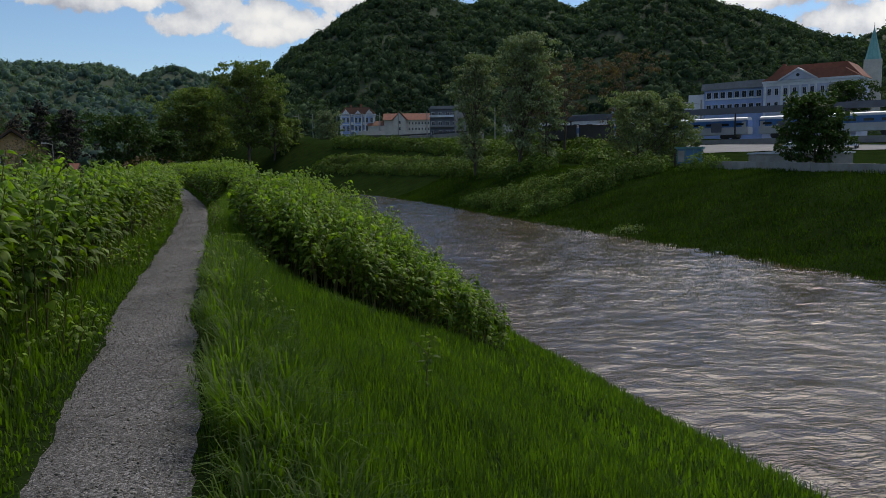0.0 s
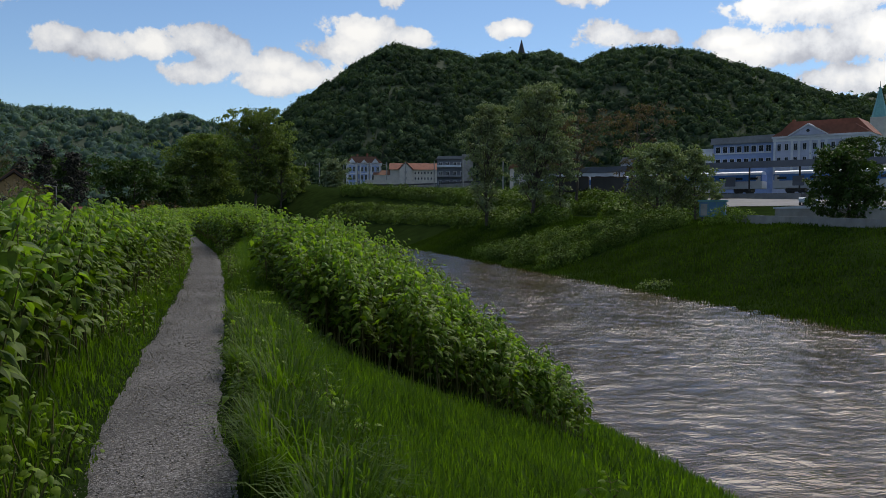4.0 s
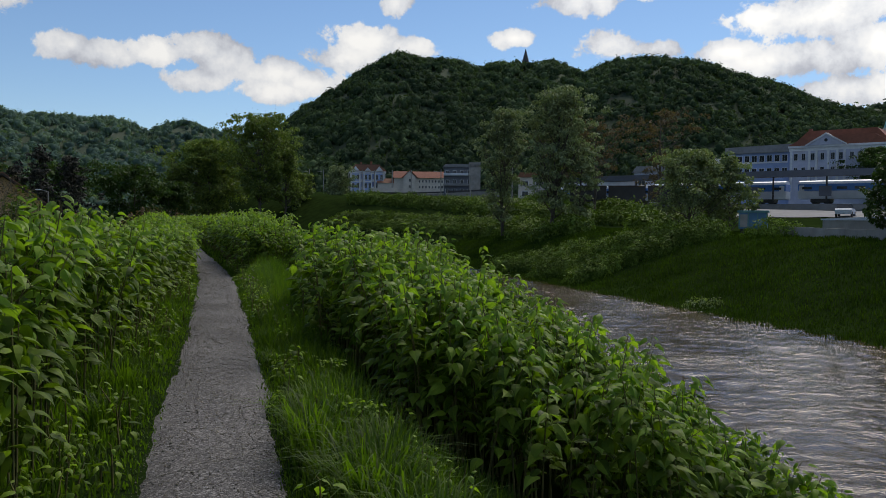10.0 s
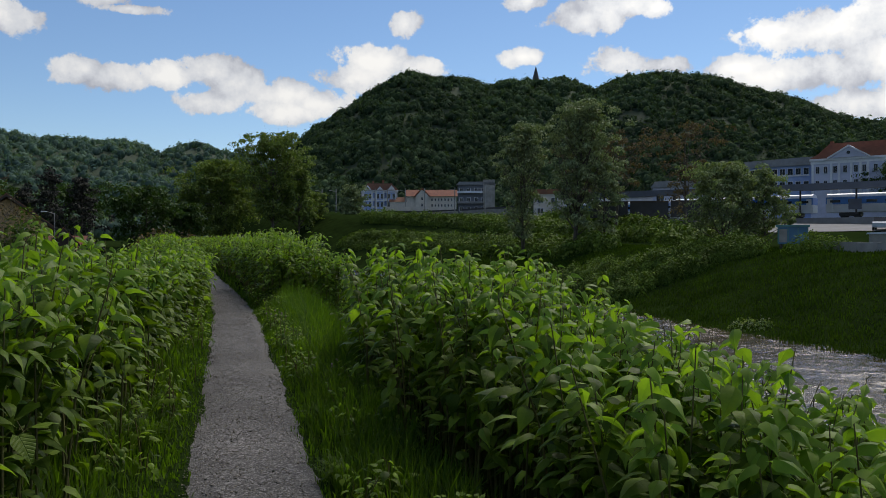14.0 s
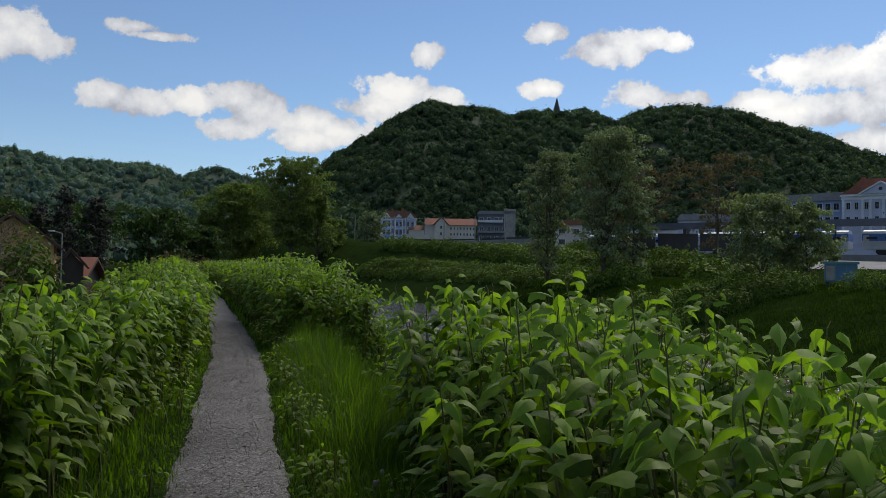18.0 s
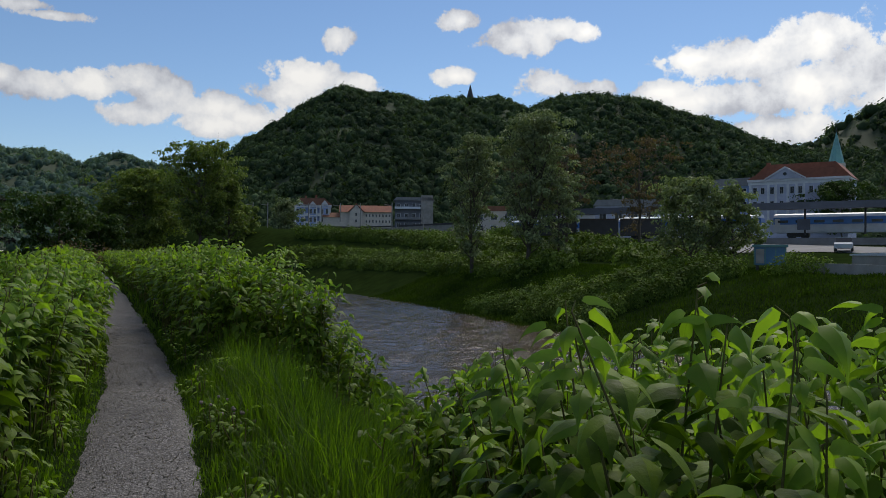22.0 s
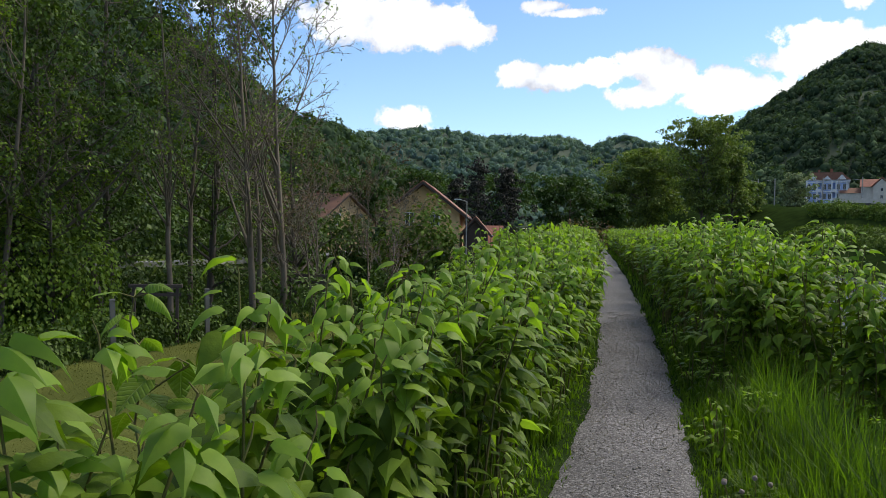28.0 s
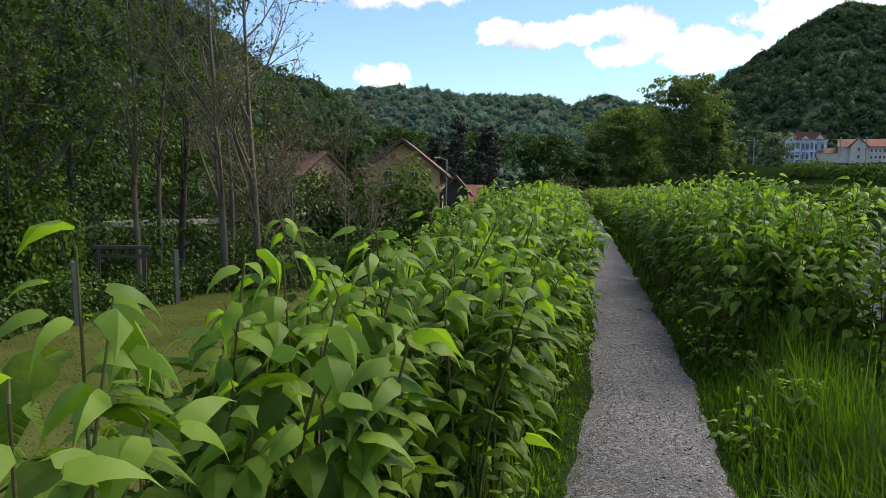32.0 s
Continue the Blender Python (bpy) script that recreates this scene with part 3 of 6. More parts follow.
grass("verge_grass", "green grass beside the gravel further on", 16000, -5, 3, 33, 80, lambda x, y: (np.abs(x - path_x(y)) > 0.42) & (np.abs(x - path_x(y)) < 1.5), lambda x, y: 0.2 + 0 * x, 0.012)
grass("far_bank_grass", "long green grass on the opposite bank, darkened for its backlit slope", 110000, 28.5, 48, 24, 120, lambda x, y: (x > far_edge(y) - 0.5) & (x < far_edge(y) + 18), lambda x, y: 0.27 + 0.13 * waver(x, y, 1.4), 0.024, "shaded_blade")
def lawn_sheet():
    X, Y = np.meshgrid(np.arange(-16.5, -4.4, 0.3), np.arange(24, 57, 0.3))
    V = np.stack([X, Y, ground_z(X, Y) + 0.03], -1).reshape(-1, 3)
    i = np.arange(X.size).reshape(X.shape)
    F = np.stack([i[:-1, :-1], i[:-1, 1:], i[1:, 1:], i[1:, :-1]], -1).reshape(-1, 4)
    tagged(new("lawn", fast_mesh("lawn", V, F, M["lawn"], smooth=True)), "mown yellowish-green garden lawn", "lawn", kind="structure")


M["lawn"] = material("lawn", (0.1, 0.112, 0.03), (0.055, 0.068, 0.018), 0.7, 14, 0.95, bump=0.8, depth=0.04, spec=0.0)
lawn_sheet()
grass("lawn_grass", "mown lawn grass below the path", 60000, -17, -4, 26, 56, lambda x, y: path_x(y) - x > 5, lambda x, y: 0.08 + 0 * x, 0.02, "lawn_blade")


# ---- hills ----
EYE = Vector((-0.1, 12.0, 1.55))
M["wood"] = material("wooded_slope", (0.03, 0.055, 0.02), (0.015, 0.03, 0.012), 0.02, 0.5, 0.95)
M["crowns"] = material("tree_crowns", (0.062, 0.1, 0.058), (0.026, 0.046, 0.03), 0.02, 0.3, 0.95, island=0.5, bump=0.0, through_light=0.2, spec=0.05)


# distance haze put into the base colour: paler and bluer than the nearer crowns
M["hazed_crowns"] = material("hazed_crowns", (0.13, 0.19, 0.15), (0.045, 0.085, 0.1), 0.012, 0.2, 0.95, island=0.35, bump=0.0, through_light=0.25, spec=0.05)


def icosphere(sub):
    bm = bmesh.new()
    bmesh.ops.create_icosphere(bm, subdivisions=sub, radius=1)
    V = np.array([v.co[:] for v in bm.verts])
    F = np.array([[v.index for v in f.verts] for f in bm.faces])
    bm.free()
    return V, F


def crowns(at, radius, squash=1.0, sub=2, rough=0.3):
    """Rough tree crowns, each lump uneven in its own way."""
    V, F = icosphere(sub)
    n = len(at)
    ph = rng.uniform(0, 6.28, (n, 4))
    D = V[None] * 1.0
    r = 1 + rough * (np.sin(3.1 * V[None, :, 0] + ph[:, 0:1]) * np.sin(2.7 * V[None, :, 1] + ph[:, 1:2]) + 0.7 * np.sin(5.3 * V[None, :, 2] + 3.7 * V[None, :, 0] + ph[:, 2:3])) + rng.normal(0, rough * 0.35, (n, len(V)))
    P = D * r[:, :, None] * np.asarray(radius).reshape(-1, 1, 1)
    P[:, :, 2] *= np.asarray(squash).reshape(-1, 1) if np.ndim(squash) else squash
    P = P + at[:, None]
    return P.reshape(-1, 3), (F[None] + (np.arange(n) * len(V))[:, None, None]).reshape(-1, 3)


def crown_leaves(at, wide, tall, per, size):
    """Leaf clumps over the upper side of many crowns, each a small two-part blade."""
    n = len(at)
    d = rng.normal(0, 1, (n * per, 3))
    d /= np.linalg.norm(d, axis=1, keepdims=True)
    d[:, 2] = np.abs(d[:, 2]) * 1.2 - 0.25
    lump = 1 + 0.22 * np.sin(4 * d[:, 0] + np.repeat(rng.uniform(0, 6, n), per)) * np.sin(4 * d[:, 1] + 1)
    r = rng.uniform(0.82, 1.06, n * per) * lump
    p = np.repeat(at, per, 0) + d * np.stack([r * np.repeat(wide, per), r * np.repeat(wide, per), r * np.repeat(tall, per)], -1)
    yaw = np.arctan2(d[:, 1], d[:, 0]) + rng.normal(0, 0.5, n * per)
    return leaves(p, yaw, -np.arccos(np.clip(d[:, 2], -1, 1)) * 0.8 + rng.normal(0, 0.35, n * per), rng.normal(0, 0.35, n * per), size * rng.uniform(0.6, 1.3, n * per), (SMALL_V, SMALL_F))


def hill(name, label, az, el, foot, top, trees, tree_size, mat, seed, per=40):
    """A wooded hill: a slope that climbs from the foot to a skyline given by headings and heights in degrees, with its trees on it."""
    A = np.linspace(az[0], az[-1], 90)
    ridge = EYE.z + np.tan(np.radians(lerp(A, az, el))) * lerp(A, az, top)
    down = np.concatenate([np.linspace(0, 1, 16), [1.25, 1.6, 2.0]])

    def place(a, s):
        a = np.asarray(a, float)
        z1 = EYE.z + np.tan(np.radians(lerp(a, az, el))) * lerp(a, az, top)
        d = lerp(a, az, foot) + (lerp(a, az, top) - lerp(a, az, foot)) * s
        rise = np.where(s <= 1, np.sin(np.clip(s, 0, 1) * np.pi / 2) ** 1.15, 1 - (s - 1) * 0.9)
        rise = np.minimum(rise, 0.96 * d / lerp(a, az, top) + 0.04)
        z = 2 + (z1 - tree_size * 1.25 - 2) * rise + tree_size * 0.7 * waver(d * a * 0.02, d * 0.5, 9.0, seed) * np.clip(s * 2, 0, 1)
        x, y = EYE.x + d * np.sin(np.radians(a)), EYE.y + d * np.cos(np.radians(a))
        return np.stack([x, y, z], -1)

    aa, ss = np.meshgrid(A, down)
    V = place(aa.ravel(), ss.ravel())
    i = np.arange(len(V)).reshape(len(down), len(A))
    F = np.stack([i[:-1, :-1], i[:-1, 1:], i[1:, 1:], i[1:, :-1]], -1).reshape(-1, 4)
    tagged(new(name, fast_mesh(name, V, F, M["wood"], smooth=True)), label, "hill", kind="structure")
    a = rng.uniform(az[0], az[-1], trees)
    s = np.where(rng.random(trees) < 0.14, rng.uniform(0.93, 1.05, trees), rng.uniform(0.0, 1.0, trees))
    at = place(a, s)
    size = tree_size * rng.uniform(0.5, 1.15, trees)
    at[:, 2] += size * 0.25
    pointed = rng.random(trees) < 0.25
    wide, tall = size * np.where(pointed, 0.55, 1.0), np.where(pointed, 2.0, rng.uniform(0.8, 1.2, trees))
    core = crowns(at, wide * 0.7, tall, 1, 0.2)
    leaf = crown_leaves(at, wide, wide * tall, per, tree_size * 0.36)
    V, F, S = joined((*core, 0), (*leaf, 0))
    tagged(new("hill_woods", fast_mesh("hill_woods", V, F, mat, smooth=True)), "dark green woods covering the hillside", "woods", kind="stuff")


hill("castle_hill", "steep dark wooded hill with a chapel on top", [3, 5.5, 7, 8, 9.5, 11.1, 12.8, 13.9, 16, 17.6, 19.7, 21.3, 25, 27.4, 29, 30.6, 32.9, 35.2, 37, 39.9, 42.4, 43.7, 46, 50], [4.0, 6.2, 7.8, 8.3, 9.2, 10.4, 11.4, 11.8, 11.5, 11.4, 10.9, 11.1, 11.2, 10.4, 11.0, 11.3, 11.2, 10.9, 10.1, 9.3, 8.1, 7.5, 7.0, 6.8], [470] * 24, list(np.linspace(800, 880, 24)), 8500, 5.6, M["crowns"], 1.0, 34)
hill("right_hill", "wooded hill behind the station", [40, 43.7, 45.7, 47, 47.9, 50, 58, 68], [5.5, 7.2, 7.5, 8.2, 8.8, 9.8, 11, 11], [700] * 8, [1000] * 8, 800, 10.0, M["crowns"], 2.0, 24)
hill("far_ridge", "distant green wooded ridge with haze-tinted tree crowns", [-30, -22, -17.5, -15.9, -13.8, -12.2, -11, -9.1, -7.5, -5.6, -4.4, -3.3, -2.4, -0.8, 1.0, 4, 9], [5, 6.4, 6.9, 7.0, 6.95, 6.75, 6.5, 6.6, 6.5, 6.62, 6.3, 5.8, 6.25, 6.6, 6.1, 5.5, 5], [900] * 17, [1550] * 17, 3600, 9.0, M["hazed_crowns"], 3.0, 28)
hill("near_ridge", "lower green wooded spur before the ridge", [-12, -8.5, -6.5, -4.5, -2.5, -1.2, 1.5], [2.6, 3.6, 4.3, 4.5, 4.0, 3.4, 2.6], [500] * 7, [900] * 7, 700, 8.0, M["hazed_crowns"], 5.0, 24)
hill("left_hill", "steep wooded slope above the road", [-75, -50, -38, -33, -29, -27.4, -25.7, -22.4, -20.6, -18.7, -14], [22, 19, 16, 13.4, 11.0, 10.2, 8.9, 7.2, 6.8, 5.6, 3.0], [90, 100, 120, 140, 160, 170, 180, 200, 220, 230, 240], [230, 240, 270, 300, 330, 340, 360, 380, 400, 420, 430], 1900, 5.0, M["crowns"], 4.0, 44)


# ---- things: helpers ----
def empty(name, label, category, m=None, group=""):
    ob = new(name)
    ob.empty_display_size = 0.2
    ob.matrix_world = m or Matrix()
    return tagged(ob, label, category, group)


def part(name, data, mat, parent, label=""):
    """Links a bmesh (or a mesh) as one mesh object under a thing or a part."""
    if isinstance(data, bmesh.types.BMesh):
        me = bpy.data.meshes.new(name)
        data.to_mesh(me)
        data.free()
        me.materials.append(mat)
        data = me
    ob = new(name, data)
    ob.parent = parent
    return tagged(ob, label)


def box(x0, x1, y0, y1, z0, z1, bevel=0.0):
    bm = bmesh.new()
    bmesh.ops.create_cube(bm, size=1)
    for v in bm.verts:
        v.co = ((x0 + x1) / 2 + v.co.x * (x1 - x0), (y0 + y1) / 2 + v.co.y * (y1 - y0), (z0 + z1) / 2 + v.co.z * (z1 - z0))
    if bevel:
        bmesh.ops.bevel(bm, geom=bm.edges[:], offset=bevel, segments=2, affect="EDGES")
    return bm


def prism(points, y0, y1):
    """A solid with the outline points (x, z), from y0 to y1."""
    bm = bmesh.new()
    a = [bm.verts.new((x, y0, z)) for x, z in points]
    b = [bm.verts.new((x, y1, z)) for x, z in points]
    bm.faces.new(a)
    bm.faces.new(b[::-1])
    for k in range(len(a)):
        j = (k + 1) % len(a)
        bm.faces.new((a[j], a[k], b[k], b[j]))
    bmesh.ops.recalc_face_normals(bm, faces=bm.faces[:])
    return bm


def rod(a, b, r0, r1=None, sides=10):
    bm = bmesh.new()
    V, F = prisms(np.array([a], float), np.array([b], float), r0, r0 if r1 is None else r1, sides)
    vs = [bm.verts.new(v) for v in V]
    for f in F:
        bm.faces.new([vs[i] for i in f])
    for ring in (vs[:sides][::-1], vs[sides:]):
        bm.faces.new(ring)
    return bm


def window(parent, x, z, w, h, y=0.0, trim_mat="white_paint", pane="dark_pane", deep=0.12):
    """A window in a wall whose outer face is at y, looking to -y."""
    f = part("window", box(x - w / 2, x + w / 2, y - deep, y + 0.05, z, z + h), M[trim_mat], parent)
    b = 0.12 * w
    for k in (-1, 1):
        part("pane", box(x + (k - 1) * 0.5 * (w / 2) + b / 2 * (k < 0) + 0.02, x + (k + 1) * 0.5 * (w / 2) - b / 2 * (k > 0) - 0.02, y - deep - 0.03, y - deep + 0.02, z + b / 2, z + h - b / 2), M[pane], f)
    return f


for name, col, col2, rough in [("white_paint", (0.72, 0.74, 0.78), (0.6, 0.62, 0.66), 0.7), ("blue_plaster", (0.32, 0.42, 0.68), (0.26, 0.35, 0.6), 0.85), ("pale_plaster", (0.62, 0.58, 0.52), (0.5, 0.47, 0.43), 0.9),
                               ("lilac_plaster", (0.5, 0.53, 0.66), (0.42, 0.45, 0.58), 0.85), ("tan_plaster", (0.56, 0.38, 0.19), (0.46, 0.31, 0.16), 0.9), ("red_tile", (0.3, 0.115, 0.07), (0.2, 0.08, 0.052), 0.85),
                               ("villa_roof", (0.26, 0.13, 0.085), (0.17, 0.085, 0.06), 0.85), ("brown_tile", (0.25, 0.115, 0.065), (0.15, 0.075, 0.048), 0.85), ("grey_roof", (0.25, 0.26, 0.28), (0.18, 0.19, 0.2), 0.7), ("slate_wall", (0.13, 0.145, 0.18), (0.1, 0.11, 0.14), 0.7),
                               ("train_blue", (0.06, 0.22, 0.62), (0.045, 0.17, 0.52), 0.35), ("train_white", (0.6, 0.66, 0.74), (0.5, 0.55, 0.63), 0.4), ("concrete", (0.36, 0.355, 0.34), (0.24, 0.235, 0.22), 0.9),
                               ("post_grey", (0.2, 0.19, 0.165), (0.11, 0.105, 0.09), 0.95), ("dark_metal", (0.045, 0.045, 0.05), (0.03, 0.03, 0.035), 0.6), ("teal_copper", (0.18, 0.42, 0.4), (0.13, 0.32, 0.31), 0.6), ("bin_blue", (0.07, 0.2, 0.36), (0.05, 0.15, 0.27), 0.5), ("bin_teal", (0.1, 0.26, 0.27), (0.07, 0.2, 0.21), 0.5),
                               ("dark_wood", (0.07, 0.05, 0.04), (0.04, 0.03, 0.025), 0.8), ("tarmac", (0.24, 0.24, 0.24), (0.17, 0.17, 0.17), 0.9)]:
    M[name] = material(name, col, col2, 1.2, 9, rough, bump=0.15, stains=0.3)
M["pale_bark"] = material("pale_bark", (0.2, 0.165, 0.12), (0.09, 0.072, 0.052), 3, 30, 0.9, bump=0.6, depth=0.02, stretch=(1, 1, 0.3))
M["dark_pane"] = material("dark_pane", (0.03, 0.035, 0.045), (0.02, 0.025, 0.03), 1, 4, 0.2, bump=0, stains=0)
M["poplar_leaf"] = material("poplar_leaf", (0.25, 0.31, 0.18), (0.15, 0.195, 0.11), 0.4, 5, 0.6, island=0.4, through_light=0.12, bump=0, spec=0.12)
M["willow_leaf"] = material("willow_leaf", (0.2, 0.25, 0.14), (0.12, 0.16, 0.09), 0.5, 5, 0.6, island=0.4, through_light=0.22, bump=0, spec=0.12)
M["tree_leaf"] = material("tree_leaf", (0.17, 0.23, 0.07), (0.09, 0.135, 0.042), 0.3, 5, 0.6, island=0.45, through_light=0.25, bump=0, spec=0.12)
M["ivy_leaf"] = material("ivy_leaf", (0.08, 0.13, 0.028), (0.035, 0.064, 0.015), 0.8, 8, 0.5, island=0.5, through_light=0.16, bump=0, spec=0.12)
M["hazel_leaf"] = material("hazel_leaf", (0.18, 0.27, 0.045), (0.095, 0.15, 0.026), 0.8, 8, 0.6, island=0.45, through_light=0.25, bump=0, spec=0.12)
M["conifer"] = material("conifer_needles", (0.028, 0.03, 0.02), (0.016, 0.018, 0.012), 0.6, 6, 0.8, island=0.4, bump=0)
M["brown_leaf"] = material("brown_leaf", (0.14, 0.105, 0.075), (0.08, 0.062, 0.046), 0.5, 5, 0.7, island=0.4, through_light=0.2, bump=0, spec=0.12)
M["bush_leaf"] = material("bush_leaf", (0.14, 0.22, 0.036), (0.05, 0.085, 0.016), 0.3, 4, 0.7, island=0.45, through_light=0.12, bump=0, spec=0.12)
M["cone_leaf"] = material("cone_leaf", (0.05, 0.095, 0.025), (0.03, 0.055, 0.016), 0.6, 5, 0.6, island=0.4, through_light=0.2, bump=0, spec=0.12)


# ---- trees ----
def outward_set(d, loose=0.4):
    """Yaw, pitch and roll that lay leaves like shingles on a mound with outward directions d."""
    m = len(d)
    d = d / np.maximum(np.linalg.norm(d, axis=1, keepdims=True), 1e-6)
    return np.arctan2(d[:, 1], d[:, 0]) + rng.normal(0, loose * 1.4, m), -np.arccos(np.clip(d[:, 2], -1, 1)) * 0.85 + rng.normal(0, loose, m), rng.normal(0, loose, m)


def tree(kind, label, x, y, h, w, shape, n, size, leaf, crown_from=0.25, limbs=18, rise=0.7, trunk_r=None, z=None, sub=3, spread=0.1, inner=0.35, group="", bark="bark", clump=40, lump=0.05):
    """A tapered trunk with limbs and twigs, and a crown of single leaves round them. shape: the crown's half width along its height, 0 to 1."""
    z = float(ground_z(x, y)) - 0.1 if z is None else z
    r = trunk_r or h * 0.014
    ob = empty(kind, label, "tree", pose(x, y, z), group)
    ks = np.linspace(0, 1, 9)
    sway = np.cumsum(rng.normal(0, h * 0.008, (9, 2)), 0) * (ks[:, None] > 0)
    spine = np.column_stack([sway, ks * h * 0.94])
    rad = r * (1 - ks) ** 0.8 + r * 0.06
    A, B, RA, RB = [spine[:-1]], [spine[1:]], [rad[:-1]], [rad[1:]]
    t = np.linspace(crown_from, 0.93, limbs) + rng.uniform(-0.02, 0.02, limbs)
    start = np.column_stack([np.interp(t, ks, spine[:, k]) for k in range(3)])
    yaw = np.arange(limbs) * 2.4 + rng.uniform(-0.5, 0.5, limbs)
    length = w / 2 * np.array([shape((a - crown_from) / (1 - crown_from)) for a in t]) * rng.uniform(0.75, 1.15, limbs)
    up = rise * rng.uniform(0.6, 1.4, limbs)
    end = start + np.column_stack([np.cos(yaw), np.sin(yaw), up]) * length[:, None]
    end[:, 2] = np.minimum(end[:, 2], h * (1 - 0.22 * (length / (w / 2)) * rng.uniform(0.4, 1.2, limbs)) + 0.06 * h)
    bend = (start + end) / 2 + np.column_stack([np.zeros((limbs, 2)), -0.08 * length])
    lr = np.interp(t, ks, rad) * 0.5
    A += [start, bend]; B += [bend, end]; RA += [lr, lr * 0.6]; RB += [lr * 0.6, lr * 0.2]
    j = np.repeat(np.arange(limbs), sub)
    k = rng.uniform(0.3, 0.95, len(j))
    s0 = start[j] + (end[j] - start[j]) * k[:, None] + np.column_stack([np.zeros((len(j), 2)), -0.16 * length[j] * np.minimum(k, 1 - k)])
    s1 = s0 + rng.normal(0, 1, (len(j), 3)) * (length[j] * 0.3)[:, None] + np.column_stack([np.zeros((len(j), 2)), length[j] * 0.2 * rise])
    A.append(s0); B.append(s1); RA.append(lr[j] * 0.3); RB.append(lr[j] * 0.08)
    V, F = prisms(np.concatenate(A), np.concatenate(B), np.concatenate(RA), np.concatenate(RB), 6)
    part("trunk", fast_mesh("trunk", V, F, M[bark]), None, ob)
    if n:
        segs0, segs1 = np.concatenate([start, s0]), np.concatenate([end, s1])
        m = max(8, n // clump)
        pick = rng.integers(0, len(segs0), m)
        t = rng.uniform(inner, 1.05, m)[:, None]
        heart = segs0[pick] + (segs1[pick] - segs0[pick]) * t + rng.normal(0, w * spread, (m, 3)) * (0.5 + 0.5 * t)
        off = rng.normal(0, 1, (n, 3))
        off /= np.linalg.norm(off, axis=1, keepdims=True)
        off[:, 2] = np.where(rng.random(n) < 0.8, np.abs(off[:, 2]), off[:, 2])
        ball = lump * w * rng.uniform(0.7, 1.9, m)
        own = rng.integers(0, m, n)
        p = heart[own] + off * (ball[own] * rng.uniform(0.7, 1.08, n))[:, None] * (1.0, 1.0, 0.75)
        p[:, 2] = np.where(p[:, 2] > h, h - rng.exponential(0.06, n) * h - np.hypot(p[:, 0], p[:, 1]) * 0.35, p[:, 2])
        p[:, 2] = np.maximum(p[:, 2], crown_from * h * 0.7 + rng.uniform(0, 0.06, n) * h)
        off[:, 2] = np.abs(off[:, 2]) + 0.3
        V, F = leaves(p, *outward_set(off, 0.5), size * rng.uniform(0.6, 1.3, n), (SMALL_V, SMALL_F))
        part("crown", fast_mesh("crown", V, F, M[leaf]), None, ob)
    return ob


def round_shape(a):
    return max(0.15, math.sin(min(1, max(0, a)) * math.pi * 0.85 + 0.35))


def column_shape(a):
    return max(0.1, (0.35 + 1.55 * max(0, a)) if a < 0.3 else 0.82 * (1 - ((a - 0.3) / 0.75) ** 1.8) + 0.06)


def egg_shape(a):
    return max(0.1, (1 - max(0, a) ** 1.5) ** 0.75)


def cone_shape(a):
    return max(0.06, 1.0 - a) ** 0.8


def bare_shape(a):
    return 0.55 + 0.45 * math.sin(max(0, a) * 2.6)


tree("poplar_tree", "slender grey-green poplar on the opposite bank", 39.4, 109, 17.6, 8.4, column_shape, 15000, 0.3, "poplar_leaf", 0.1, 46, 1.5, spread=0.07, lump=0.055, clump=60, group="riverside poplars")
tree("poplar_tree", "tall broad grey-green poplar on the opposite bank", 42.4, 100, 18.4, 9.6, column_shape, 21000, 0.3, "poplar_leaf", 0.1, 56, 1.5, spread=0.07, lump=0.055, clump=60, group="riverside poplars")
tree("poplar_tree", "leaning lower poplar beside the tall one", 46.0, 99, 11.5, 6, round_shape, 7000, 0.3, "poplar_leaf", 0.12, 26, 1.1, lump=0.055, clump=60, group="riverside poplars")
tree("willow_bush", "rounded grey-green willow bush by the wall", 45.9, 75.2, 8.3, 8.4, egg_shape, 17000, 0.24, "willow_leaf", 0.03, 44, 0.85, spread=0.05, trunk_r=0.12)
tree("willow_bush", "lower grey-green willow bush beside the larger one", 49.9, 74.4, 7.6, 5.4, egg_shape, 11000, 0.24, "willow_leaf", 0.03, 34, 0.85, spread=0.05, trunk_r=0.1)
tree("brown_tree", "sparse reddish-brown tree behind the willow", 60, 103, 15.5, 10, bare_shape, 3200, 0.3, "brown_leaf", 0.25, 30, 0.8, group="brown trees")
tree("brown_tree", "sparse reddish-brown tree near the tracks", 58, 118, 16, 11, bare_shape, 3200, 0.32, "brown_leaf", 0.3, 30, 0.8, group="brown trees")
tree("brown_tree", "sparse reddish-brown tree by the pale buildings", 54, 122, 14, 8, bare_shape, 2000, 0.32, "brown_leaf", 0.3, 22, 0.8, group="brown trees")
tree("conical_tree", "dark green clipped conical tree behind the wall", 46.5, 50.5, 6.2, 5.2, lambda a: max(0.1, math.sin(min(1, 0.25 + 0.8 * a) * math.pi) ** 0.7), 14000, 0.24, "cone_leaf", 0.05, 40, 0.6, spread=0.08)
tree("chestnut_tree", "round flowering chestnut tree by the platform", 149, 151, 14, 14, round_shape, 7000, 0.5, "cone_leaf", 0.2, 24, 0.6)
tree("riverside_tree", "large green tree with an open sunlit top", 12.5, 190, 23.5, 16, round_shape, 20000, 0.5, "tree_leaf", 0.14, 56, 1.0, spread=0.06, lump=0.055, clump=60, z=1.2, group="trees ahead")
